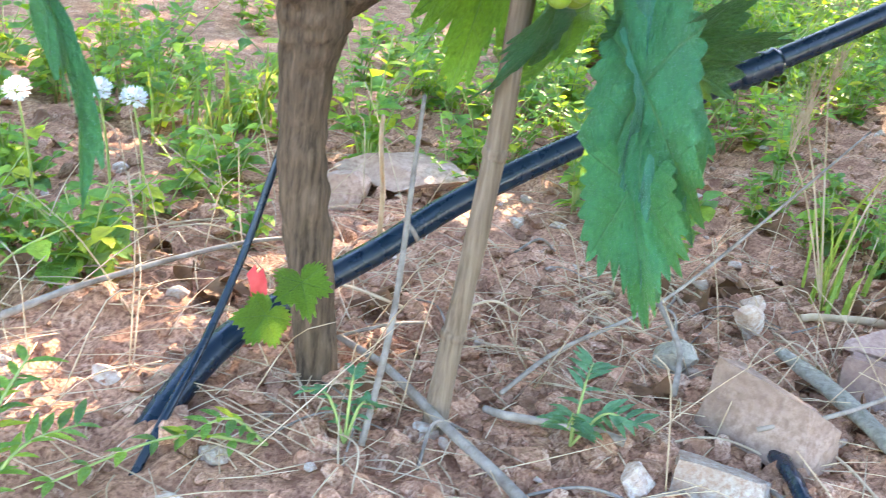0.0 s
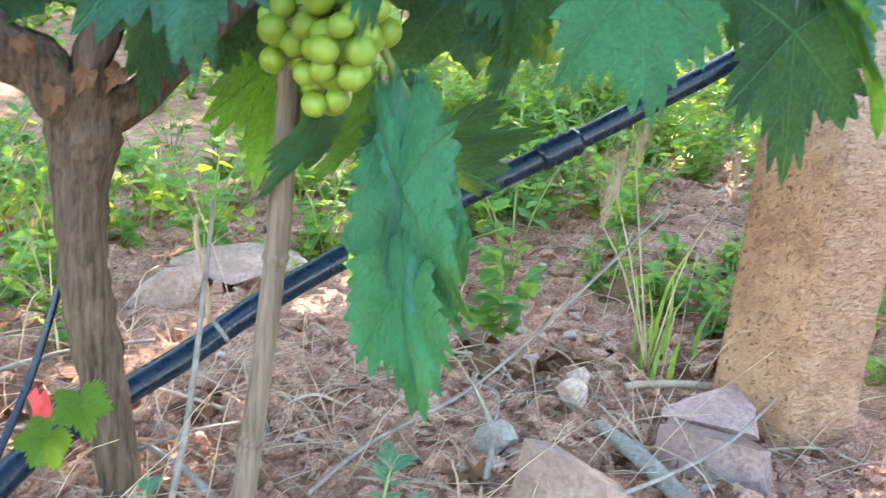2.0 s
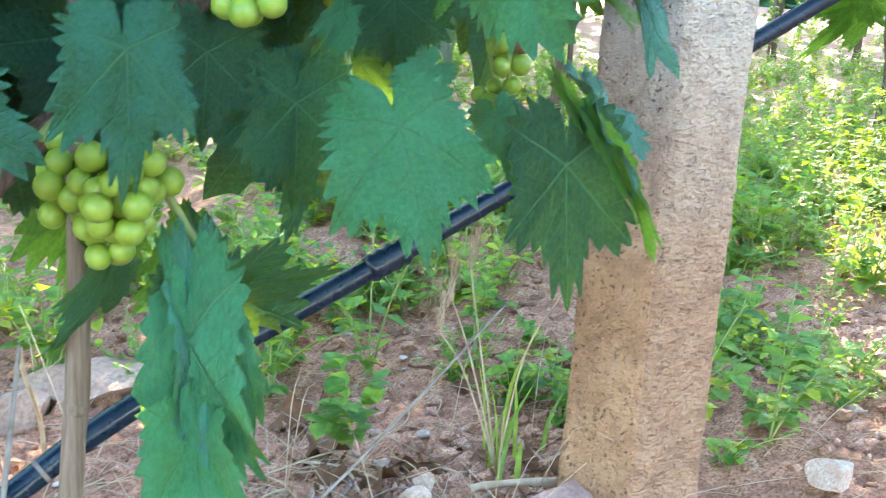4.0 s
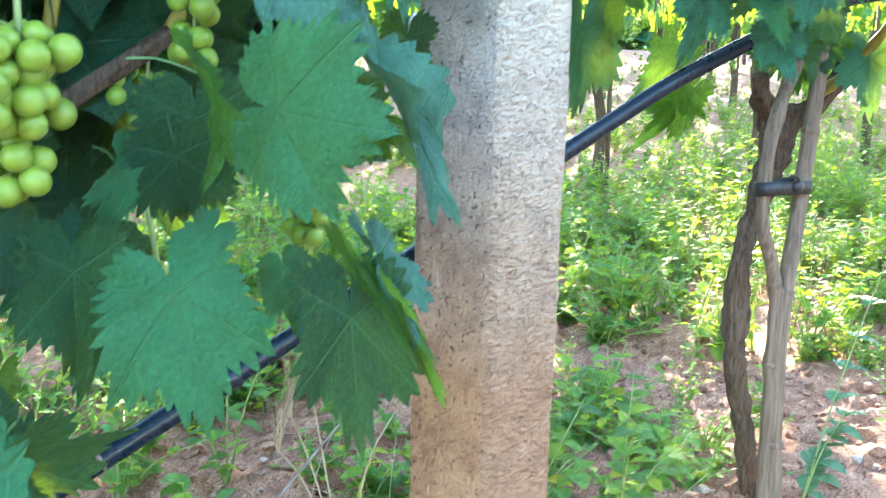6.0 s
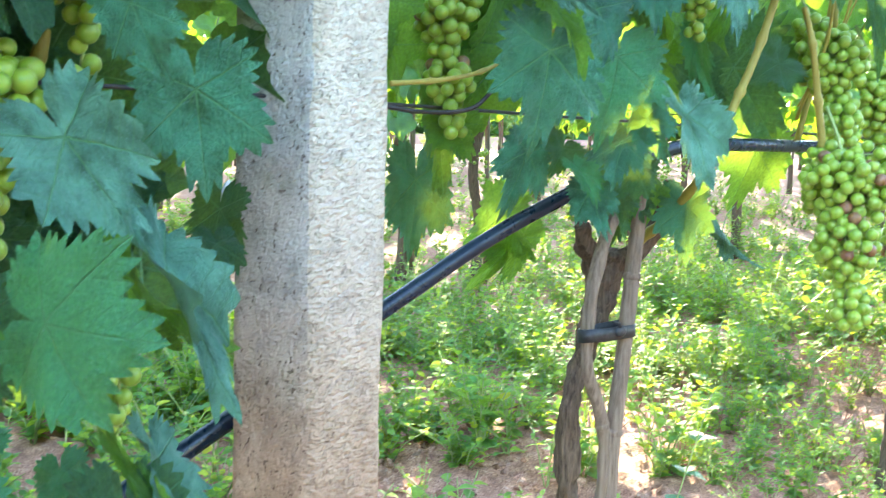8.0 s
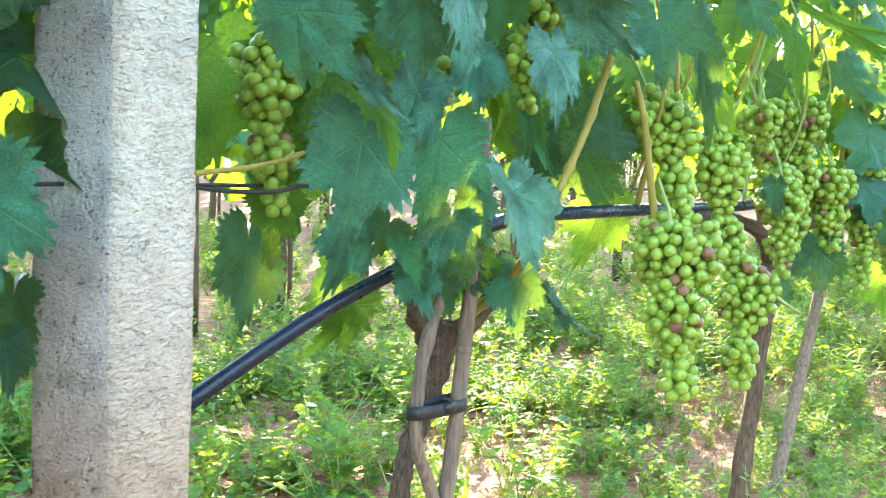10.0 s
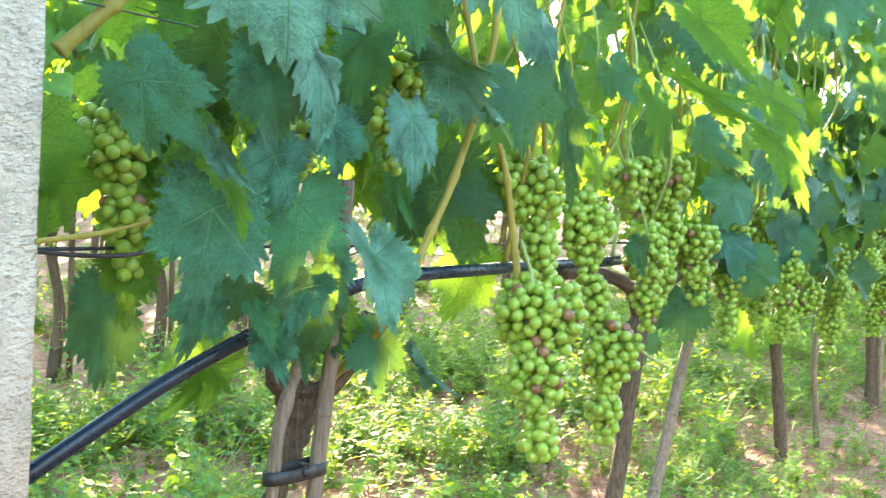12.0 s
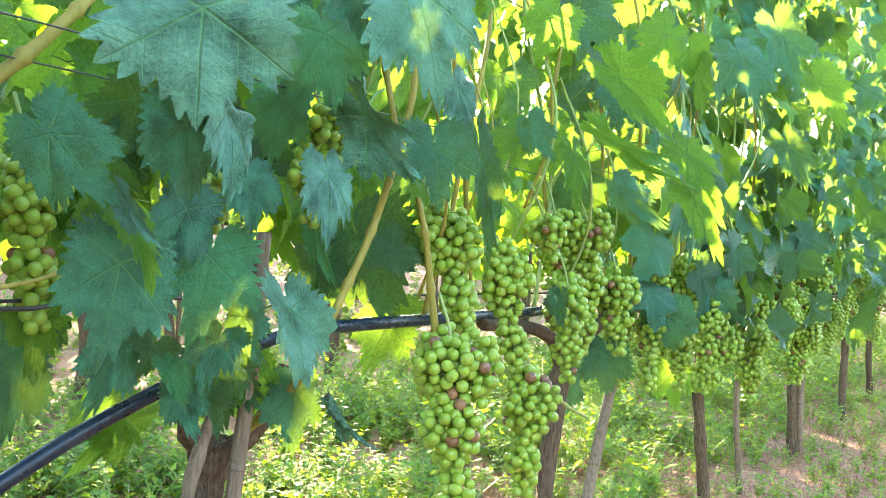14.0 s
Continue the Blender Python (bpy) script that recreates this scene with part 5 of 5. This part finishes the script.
def wedge_rock(seed, at, size, mat, label, yaw, tilt=0.0, roll=0.0):
    ob = new("rock", tri_mesh("rock", *wedge(seed, size), mat, None, False))
    ob.matrix_world = pose(*at, tilt, roll, yaw)
    return tagged(ob, label, "rock", "rocks by the post")


wedge_rock(3, (0.574, 0.594, 0.014), (0.106, 0.054, 0.046), m_rock, "angular brown rock half sunk in the soil", -72, 0, 0)
wedge_rock(8, (0.775, 0.640, -0.004), (0.110, 0.065, 0.032), m_purple, "purplish-brown rock with a sloping top by the foot of the post", -48, 0, 0)
rock(9, (0.835, 0.690, 0.002), (0.050, 0.045, 0.020), m_purple, "flat purplish-brown rock by the foot of the post", 10, 4)
wedge_rock(21, (0.492, 0.546, -0.006), (0.075, 0.042, 0.026), m_quartz, "rough white quartz rock stained with red soil", -38)
rock(11, (0.428, 0.565, 0.000), (0.018, 0.014, 0.014), m_quartz, "small rough white quartz stone", 60)
rock(12, (0.718, 0.787, 0.010), (0.020, 0.017, 0.016), m_quartz, "small rounded pale stone on the soil", 20)
rock(13, (0.742, 0.812, 0.012), (0.015, 0.013, 0.014), m_quartz, "small rounded pale stone on the soil", 80)
rock(14, (0.548, 1.270, 0.010), (0.075, 0.05, 0.026), m_rock, "flat pale brown stone lying on the soil", 5)
rock(15, (0.43, 1.22, 0.010), (0.05, 0.035, 0.025), m_rock, "flat pale brown stone lying on the soil", 30)
rock(16, (0.585, 0.735, 0.006), (0.026, 0.020, 0.018), m_slate, "small dark grey stone on the soil", 40)
rock(17, (1.13, 0.575, 0.03), (0.030, 0.022, 0.014), m_quartz, "small pale stone on the soil", 40)


def wood(name, pts, r, label, mat=None, seed=0, sides=8, lumps=0.2):
    return thing(name, tube(pts, r, sides, 0.05, seed, lumps, 6), mat or m_twig, label, "twig", at=pts[0], group="twigs on the soil")


slat = tube([(0.692, 0.712, 0.012), (0.682, 0.63, 0.012), (0.662, 0.530, 0.006)], [0.008, 0.012, 0.011], 10, 0.06, 3, 0.2, 8)
slat = (slat[0] * np.array((1, 1, 0.5)) + np.array((0, 0, 0.006)), slat[1])
thing("wood_slat", slat, m_slate, "split grey-green piece of old wood between the rocks", "wood", at=(0.69, 0.63, 0.015))
wood("pipe_scrap", [(0.560, 0.565, 0.004), (0.548, 0.535, 0.008), (0.535, 0.505, 0.006), (0.525, 0.47, 0.0)], [0.0065], "short scrap of black pipe under the rocks", m_hose)
wood("twig", [(0.282, 0.807, 0.012), (0.30, 0.74, 0.014), (0.315, 0.66, 0.006), (0.327, 0.57, 0.004), (0.33, 0.5, 0.002)], [0.003, 0.0042, 0.0050], "straight grey twig lying on the soil", seed=2)
wood("twig", [(0.378, 0.688, 0.012), (0.45, 0.72, 0.03), (0.576, 0.757, 0.05), (0.70, 0.78, 0.12), (0.829, 0.80, 0.205)], [0.0022, 0.0018, 0.0012], "long thin grey twig arching over the soil", seed=4)
wood("twig", [(0.882, 0.755, 0.006), (0.845, 0.765, 0.01), (0.805, 0.782, 0.008), (0.79, 0.79, 0.004)], [0.005, 0.004, 0.0045], "short pale twig beside the post", m_straw, 5)
wood("twig", [(0.014, 0.872, 0.02), (0.09, 0.90, 0.035), (0.235, 0.966, 0.04), (0.34, 1.0, 0.03)], [0.0035, 0.0025, 0.002], "thin grey twig lying across dry grass", seed=6)
wood("twig", [(0.246, 0.654, 0.0), (0.28, 0.70, 0.08), (0.31, 0.76, 0.16), (0.330, 0.80, 0.228)], [0.0028, 0.0024, 0.0018], "upright pale dry stem", m_twig, 7)
wood("twig", [(0.422, 1.072, -0.01), (0.41, 1.05, 0.06), (0.385, 1.01, 0.13), (0.380, 1.0, 0.16)], [0.0032, 0.0026, 0.002], "upright pale dry stem", m_straw, 8)
wood("twig", [(0.53, 0.66, 0.01), (0.56, 0.70, 0.03), (0.57, 0.75, 0.05), (0.60, 0.80, 0.04)], [0.003, 0.0022], "thin grey twig lying on the soil", seed=9)
wood("twig", [(0.55, 0.58, 0.02), (0.60, 0.55, 0.045), (0.70, 0.56, 0.06), (0.80, 0.60, 0.07)], [0.0022, 0.0015], "thin grey twig lying over the rocks", seed=10)
wood("twig", [(0.44, 0.60, 0.01), (0.42, 0.62, 0.012), (0.37, 0.66, 0.008), (0.36, 0.68, 0.004)], [0.004, 0.003], "curved grey twig lying on the soil", seed=11)
for k in range(52):
    x, y = rnd.uniform(0.0, 1.1), rnd.uniform(0.5, 1.15)
    a, ln = rnd.uniform(0, 6.28), rnd.uniform(0.05, 0.16)
    z = ground_height(x, y) + 0.006
    wood("twig", [(x, y, z), (x + ln * 0.5 * math.cos(a), y + ln * 0.5 * math.sin(a), z + rnd.uniform(0.005, 0.02)), (x + ln * math.cos(a + 0.3), y + ln * math.sin(a + 0.3), z)], [rnd.uniform(0.0007, 0.0018)], "short dry grey twig on the soil", rnd.choice((m_twig, m_straw)), k, 6)

# ---------------------------------------------------------------- crumbs of soil, straw
clods = []
cg = np.random.default_rng(4)
for kind in range(5):
    V, T = stone(70 + kind, (1, 1, 0.75), 2, 9, 0.25)
    ms = []
    for _ in range(1300):
        x, y = cg.uniform(-0.25, 2.0), cg.uniform(0.40, 1.75)
        if cg.random() < 0.3:
            x, y = cg.uniform(0.2, 1.0), cg.uniform(0.5, 0.95)
        s = 0.0022 + 0.0105 * cg.random() ** 2.6
        ms.append(place_at((x, y, soil_height(x, y) + s * 0.3), cg.uniform(0, 6.28), cg.uniform(-0.5, 0.5), cg.uniform(-0.5, 0.5), float(s)))
    clods.append(spread(V, T, ms))
thing("soil_crumbs", join(*clods), m_clod, "loose crumbs and small clods of reddish soil", "soil", kind="stuff", smooth=False)
grit = []
for kind in range(2):
    V, T = stone(90 + kind, (1, 1, 0.8), 2, 9, 0.2)
    ms = []
    for _ in range(90):
        x, y = cg.uniform(-0.1, 1.6), cg.uniform(0.45, 1.4)
        s = 0.003 + 0.006 * cg.random() ** 2
        ms.append(place_at((x, y, soil_height(x, y) + s * 0.4), cg.uniform(0, 6.28), 0.2, 0.1, float(s)))
    grit.append(spread(V, T, ms))
thing("pebbles", join(*grit), m_quartz, "scattered small pale pebbles", "pebbles", kind="stuff")
straws = []
for k in range(950):
    x, y = cg.uniform(-0.3, 1.3), cg.uniform(0.5, 1.5)
    if k % 3:
        x, y = cg.normal(0.35, 0.33), cg.normal(0.82, 0.19)
    a, ln = cg.uniform(0, 6.28), cg.uniform(0.02, 0.13)
    z = soil_height(x, y) + 0.004
    up = cg.uniform(0.0, 0.014) if k % 8 else cg.uniform(0.03, 0.10)
    bend = cg.uniform(-0.14, 0.14)
    straws.append(tube([(x, y, z), (x + 0.5 * ln * math.cos(a), y + 0.5 * ln * math.sin(a), z + up), (x + ln * math.cos(a + bend), y + ln * math.sin(a + bend), z + up * cg.uniform(0.9, 1.8))], [0.0007, 0.0006, 0.0004], 4, step=3))
thing("dry_grass", join(*straws), m_straw, "dry straw-coloured grass stems lying on the soil", "dry grass", kind="stuff")


# ---------------------------------------------------------------- weeds
def small_leaf(L, W, bend):
    """A pointed oval leaf, folded along the middle."""
    V, T = [], []
    ss = (0.0, 0.25, 0.5, 0.78, 1.0)
    ww = (0.08, 0.8, 1.0, 0.6, 0.0)
    for s, w in zip(ss, ww):
        z = -bend * s * s * L
        V += [(-W / 2 * w, s * L, z + 0.12 * W * w), (0, s * L, z), (W / 2 * w, s * L, z + 0.12 * W * w)]
    for i in range(4):
        a = 3 * i
        T += [(a, a + 1, a + 4), (a, a + 4, a + 3), (a + 1, a + 2, a + 5), (a + 1, a + 5, a + 4)]
    return np.array(V), np.array(T)


def lite_leaf(W):
    V = np.array([(0, 0, 0), (-0.44 * W, 0.30, -0.01), (0, 0.32, -0.04), (0.44 * W, 0.30, -0.01), (-0.42 * W, 0.68, -0.10), (0, 0.70, -0.14), (0.42 * W, 0.68, -0.10), (0, 1, -0.30)])
    return V, np.array([(0, 2, 1), (0, 3, 2), (1, 2, 5), (1, 5, 4), (2, 3, 6), (2, 6, 5), (4, 5, 7), (5, 6, 7)])


def weed_shape(seed, stems, height, leaf_len, leaf_wide, per, flat=0.6, lite=False):
    g = random.Random(seed)
    st, lv = [], []
    base = lite_leaf(leaf_wide) if lite else small_leaf(1.0, leaf_wide, 0.35)
    for _ in range(stems):
        a, out, h = g.uniform(0, 6.28), g.uniform(0.2, 1.0) * height * flat, height * g.uniform(0.5, 1.0)
        P = curve_points([(0, 0, -0.01), (0.35 * out * math.cos(a), 0.35 * out * math.sin(a), h * 0.5), (out * math.cos(a), out * math.sin(a), h)], 5)
        st.append(tube(P[::5] if lite else P, [0.0014, 0.0008], 3 if lite else 4))
        for k in range(per):
            s = 0.2 + 0.8 * (k + 0.5) / per
            p = P[int(s * (len(P) - 1))]
            for e in (0, math.pi):
                yaw = a + k * 1.7 + e + g.uniform(-0.4, 0.4)
                L = leaf_len * g.uniform(0.6, 1.15) * (1.15 - 0.5 * s)
                lv.append(spread(*base, [place_at(p, yaw, g.uniform(-0.1, 0.9), g.uniform(-0.3, 0.3), L)]))
    return join(*st), join(*lv)


SPECS = ((1, 5, 0.15, 0.032, 0.62, 6), (2, 6, 0.12, 0.029, 0.62, 5), (3, 4, 0.20, 0.029, 0.56, 6), (4, 5, 0.07, 0.022, 0.85, 4, 1.4), (5, 4, 0.10, 0.038, 0.80, 3, 1.0), (6, 7, 0.10, 0.018, 0.75, 4, 1.2))
KINDS = [weed_shape(*spec) for spec in SPECS]
LITE = [weed_shape(*spec, lite=True) for spec in SPECS]


def weed_here(x, y):
    """How likely weeds grow here: thick between the rows, thin along the row."""
    p = smoothstep(0.82, 1.25, y) * (1 - 0.8 * smoothstep(2.2, 2.7, y))
    p *= 0.35 + 0.65 * smoothstep(0.9, 1.5, x) if x > 0.35 else 1.0
    p *= (0.25 + 0.30 * smoothstep(1.05, 1.45, y)) if x < 1.25 and y < 2.4 else 0.9
    p += 0.13 + (1.1 * smoothstep(1.6, 2.4, x) if y < 1.0 else 0.0)
    return p * (0.15 + 1.6 * max(0.0, noise.noise((x * 1.9, y * 2.3, 7.7)) + 0.30))


wg = random.Random(31)
singles, many = [], [[] for _ in KINDS]
spots = 0
while spots < 3500:
    x = wg.uniform(-1.6, 9.0) if wg.random() < 0.75 else wg.uniform(0.9, 3.4)
    y = wg.uniform(0.66, 5.0) if x < 1.6 else wg.uniform(0.15, 5.2)
    if wg.random() > weed_here(x, y) or (0.62 < y < 0.8 and 0.8 < x < 1.1) or (y < 1.0 and 1.1 < x < 2.0 and wg.random() < 0.25):
        continue
    spots += 1
    k = wg.choices(range(6), (3, 3, 2, 3, 1.5, 2))[0]
    s = wg.uniform(0.75, 1.4) * (0.6 if y < 0.95 else 1.0)
    z = ground_height(x, y)
    if -0.3 < x < 2.2 and y < 1.3 and len(singles) < 120:
        singles.append((k, x, y, z, wg.uniform(0, 360), s))
    else:
        many[k].append(place_at((x, y, z), wg.uniform(0, 6.28), wg.uniform(-0.15, 0.15), wg.uniform(-0.15, 0.15), s))
for k in range(104):
    if k < 58:
        x, y, kind, s = wg.uniform(0.99, 1.52), wg.uniform(0.70, 1.06), wg.choice((3, 3, 5, 4)), wg.uniform(0.5, 0.9)
    elif k < 84:
        x, y, kind, s = wg.uniform(-0.06, 0.28), wg.uniform(0.98, 1.40), wg.choice((4, 4, 3)), wg.uniform(0.6, 1.0)
    else:
        x, y, kind, s = wg.uniform(0.3, 0.85), wg.uniform(1.2, 1.65), wg.choice((0, 2, 4)), wg.uniform(0.6, 1.0)
    singles.append((kind, x, y, ground_height(x, y), wg.uniform(0, 360), s))
for k in range(1500):
    x, y = (wg.uniform(0.0, 16.0), wg.uniform(3.3, 10.0)) if k % 3 == 0 else (wg.uniform(3.2, 16.0), wg.uniform(0.7, 2.9))
    many[wg.randrange(3)].append(place_at((x, y, ground_height(x, y)), wg.uniform(0, 6.28), 0, 0, wg.uniform(0.8, 1.7)))
stems_all = [spread(*LITE[k][0], ms) for k, ms in enumerate(many) if ms]
leaves_all = [spread(*LITE[k][1], ms) for k, ms in enumerate(many) if ms]
thing("weed_stems", join(*stems_all), m_shoot, "thin green stems of the weeds between the rows", "weeds", kind="stuff")
thing("weed_leaves", join(*leaves_all), m_weed, "low bright green broad-leaved weeds between the rows", "weeds", kind="stuff")
first = {}
for k, x, y, z, turn, s in singles:
    m = pose(x, y, z, 0, 0, turn)
    if k in first:
        ob = copy_thing(first[k], m)
    else:
        ob = new("weed_plant", tri_mesh("stem", *KINDS[k][0], m_shoot))
        tagged(ob, "small green broad-leaved weed growing in the dry soil", "weed", "weeds near the row")
        fo = new("foliage", tri_mesh("foliage", *KINDS[k][1], m_weed))
        fo.parent = ob
        ob.matrix_basis = m
        first[k] = ob
    ob.scale = (s, s, s)


# ---------------------------------------------------------------- grass tuft with ears, flowers, sucker shoots
def blade(p, yaw, h, out, w):
    P = curve_points([(0, 0, 0), (out * 0.3, 0, h * 0.55), (out, 0, h * 0.95)], 5)
    V, T = [], []
    for i, q in enumerate(P):
        ww = w * (1 - (i / (len(P) - 1)) ** 2) + 0.0003
        V += [q + np.array((0, -ww, 0.0)), q + np.array((0.3 * ww, 0, 0)), q + np.array((0, ww, 0.0))]
        if i:
            a = 3 * i
            T += [(a - 3, a - 2, a + 1), (a - 3, a + 1, a), (a - 2, a - 1, a + 2), (a - 2, a + 2, a + 1)]
    return spread(np.array(V), np.array(T), [place_at(p, yaw)])


def ear(p, lean, L=0.045):
    """A bearded ear of grass: grains in rows with bristles."""
    bits = []
    p = np.asarray(p, float)
    d = np.array((math.sin(lean[0]), math.sin(lean[1]), 1.0))
    d /= np.linalg.norm(d)
    g = random.Random(int(p[0] * 1000))
    for k in range(10):
        for e in range(3):
            a = e * 2.1 + k * 0.9 + g.uniform(-0.3, 0.3)
            o = np.array((math.cos(a), math.sin(a), 0)) * g.uniform(0.0016, 0.0030)
            c = p + d * (L * (k + g.uniform(-0.3, 0.3)) / 10) + o
            bits.append((BALL1[0] * np.array((0.0011, 0.0011, 0.0042)) + c, BALL1[1]))
            tip = c + d * g.uniform(0.022, 0.036) + o * g.uniform(2.5, 5.0)
            bits.append(tube([c, (c + tip) / 2 + o * 0.6, tip], [0.00032, 0.00018], 3))
    return join(*bits)


def grass_tuft(at, n, h, spread_r, ears, label, seed):
    g = random.Random(seed)
    at = np.asarray(at, float)
    root = thing("grass_tuft", join(*[blade(at + np.array((g.gauss(0, spread_r), g.gauss(0, spread_r), -0.005)), g.uniform(0, 6.28), h * g.uniform(0.35, 1.0), h * g.uniform(0.05, 0.35), g.uniform(0.0020, 0.0036)) for _ in range(n)]), m_grass, label, "grass", at=tuple(at))
    for top in ears:
        top = np.asarray(top, float)
        part("stalk", tube([at, at * 0.5 + top * 0.5 + (0.0, 0.01, 0.03), top], [0.0012, 0.0009], 5, step=5), m_straw, root, "", at)
        part("ear", ear(top, (g.uniform(-0.2, 0.2), g.uniform(-0.2, 0.2))), m_straw, root, "bearded straw-coloured ear", at)
    return root


grass_tuft((0.850, 0.822, 0.0), 7, 0.155, 0.020, [(0.868, 0.755, 0.225), (0.80, 0.86, 0.20), (0.835, 0.875, 0.23), (0.775, 0.845, 0.17)], "tuft of green and yellow grass with bearded ears beside the post", 1)
grass_tuft((0.905, 0.86, 0.0), 5, 0.17, 0.016, [], "thin tuft of green grass behind the post", 2)
grass_tuft((0.41, 1.55, 0.0), 30, 0.14, 0.03, [], "low tuft of green grass", 3)
grass_tuft((0.30, 1.42, 0.0), 26, 0.12, 0.03, [], "low tuft of green grass", 4)
grass_tuft((2.05, 1.15, 0.03), 26, 0.16, 0.03, [], "low tuft of green grass", 5)


def flower_plant(x, y, z):
    g0 = ground_height(x, y)
    root = thing("white_flower", tube([(x + 0.02, y + 0.02, g0), (x + 0.01, y, z * 0.6), (x, y, z)], [0.0016, 0.0012], 5, step=5), m_shoot, "round white flower head on a thin green stem", "flower", at=(x, y, g0), group="white flowers")
    g = random.Random(int(x * 1000))
    petals = []
    pl = small_leaf(0.0072, 0.0042, -0.3)
    for _ in range(130):
        u, a = g.uniform(-0.75, 1), g.uniform(0, 6.28)
        q = math.sqrt(1 - u * u)
        d = np.array((q * math.cos(a), q * math.sin(a), u * 0.8))
        petals.append(spread(*pl, [place_at(np.array((x, y, z + 0.004)) + d * 0.0075, a - math.pi / 2, math.asin(u) + g.uniform(-0.3, 0.3))]))
    part("flower_head", join(*petals), m_petal, root, "dense ball of small white petals", (x, y, g0))
    return root


for x, y, z in ((0.043, 1.09, 0.150), (0.118, 1.10, 0.150), (0.150, 1.088, 0.145)):
    flower_plant(x, y, z)


def sucker(at, tips, label, L=0.03, W=0.4, seed=0, mat=None):
    """A low shoot with paired leaves along each stem."""
    g = random.Random(seed)
    at = np.asarray(at, float)
    stems, lv = [], []
    base = small_leaf(1.0, W, 0.3)
    for tip in tips:
        tip = np.asarray(tip, float)
        P = curve_points([at, at * 0.55 + tip * 0.45 + (0, 0, 0.02), tip], 8)
        stems.append(tube(P, [0.0014, 0.0008], 5))
        for i in range(3, len(P), 2):
            for e in (-1, 1):
                d = P[i] - P[i - 1]
                yaw = math.atan2(d[1], d[0]) - math.pi / 2 + e * 0.9
                lv.append(spread(*base, [place_at(P[i], yaw, g.uniform(0, 0.7), 0, L * g.uniform(0.7, 1.1))]))
    root = thing("green_shoot", join(*stems), m_shoot, label, "weed", at=tuple(at))
    part("foliage", join(*lv), mat or m_weed, root, "", at)
    return root


sucker((0.235, 0.66, 0.0), [(0.21, 0.69, 0.03), (0.25, 0.69, 0.045), (0.262, 0.67, 0.02)], "small pale green shoot at the foot of the vine", 0.012, 0.5, 1, m_greyweed)
sucker((-0.02, 0.62, 0.0), [(0.02, 0.66, 0.09), (0.0, 0.68, 0.06), (0.05, 0.64, 0.05), (-0.05, 0.63, 0.08)], "green narrow-leaved shoot in the dry soil", 0.024, 0.3, 2)
sucker((0.405, 0.62, 0.0), [(0.445, 0.665, 0.045), (0.385, 0.60, 0.03), (0.44, 0.59, 0.03)], "grey-green narrow-leaved weed on the soil", 0.026, 0.32, 3, m_greyweed)
sucker((0.735, 0.95, 0.0), [(0.70, 0.92, 0.07), (0.75, 0.93, 0.09), (0.72, 0.96, 0.11), (0.69, 0.95, 0.04)], "bright green round-leaved weed on the soil", 0.034, 0.8, 4)
sucker((1.385, 0.58, 0.02), [(1.500, 0.55, 0.35), (1.43, 0.55, 0.16)], "thin slanting sapling with round blue-green leaves by the stakes", 0.036, 0.80, 5, m_greyweed)
sucker((1.02, 0.72, 0.02), [(1.05, 0.66, 0.14), (1.10, 0.70, 0.20), (1.0, 0.70, 0.12), (1.08, 0.76, 0.24)], "round-leaved green weed behind the post", 0.032, 0.8, 6)
sucker((1.15, 0.68, 0.03), [(1.20, 0.62, 0.16), (1.12, 0.64, 0.18), (1.19, 0.70, 0.22), (1.22, 0.66, 0.1)], "round-leaved green weed behind the post", 0.032, 0.8, 7)
sucker((0.18, 0.67, 0.0), [(0.02, 0.631, 0.012), (0.11, 0.655, 0.02)], "pale green runner creeping over the soil", 0.018, 0.4, 8)
for k in range(30):
    x, y = (rnd.uniform(0.7, 1.3), rnd.uniform(0.78, 1.15)) if k < 14 else (rnd.uniform(0.0, 0.9), rnd.uniform(0.6, 1.1))
    V, T, _ = leaf_shape(200 + k, n=40, teeth=8, rings=(0.5, 1.0), stalk=False)
    s = rnd.uniform(0.02, 0.04)
    VT = spread(V * np.array((1, 1, 2.2)), T, [place_at((x, y, ground_height(x, y) + 0.012), rnd.uniform(0, 6.28), rnd.uniform(-0.5, 0.5), rnd.uniform(-0.5, 0.5), s)])
    thing("dead_leaf", VT, m_deadleaf, "curled dry brown fallen vine leaf", "leaf", at=(x, y, ground_height(x, y)), group="fallen leaves")

# dry reddish stems under the vines farther along
stems = []
for k in range(5200):
    x, y = cg.uniform(2.3, 9.0), cg.uniform(0.05, 1.4)
    z, h, a = ground_height(x, y), cg.uniform(0.01, 0.10), cg.uniform(0, 6.28)
    o = cg.uniform(0.02, 0.09)
    stems.append(tube([(x, y, z), (x + 0.4 * o * math.cos(a), y + 0.4 * o * math.sin(a), z + h * 0.7), (x + o * math.cos(a), y + o * math.sin(a), z + h * cg.uniform(0.8, 1.3))], [0.0009, 0.0005], 3))
thing("dry_weed_stems", join(*stems), m_drystem, "dry reddish-brown weed stems under the vines", "dry weeds", kind="stuff")

# far hedge closing the vineyard
hg = random.Random(77)
ms = []
for _ in range(9000):
    x, y = hg.uniform(-25, 70), hg.uniform(16, 18)
    top = 2.6 + 1.2 * noise.noise((x * 0.13, 0, 4)) + 0.8 * noise.noise((x * 0.5, 0, 8))
    z = hg.uniform(0.0, 1.0) ** 0.8 * top
    ms.append(place_at((x, y, z + 0.9), hg.uniform(0, 6.28), hg.uniform(-1, 1), hg.uniform(-1, 1), hg.uniform(0.3, 0.65)))
thing("far_hedge", spread(*FAR[0], ms), m_leaf_far, "distant dark green hedge closing the vineyard", "hedge", kind="stuff")
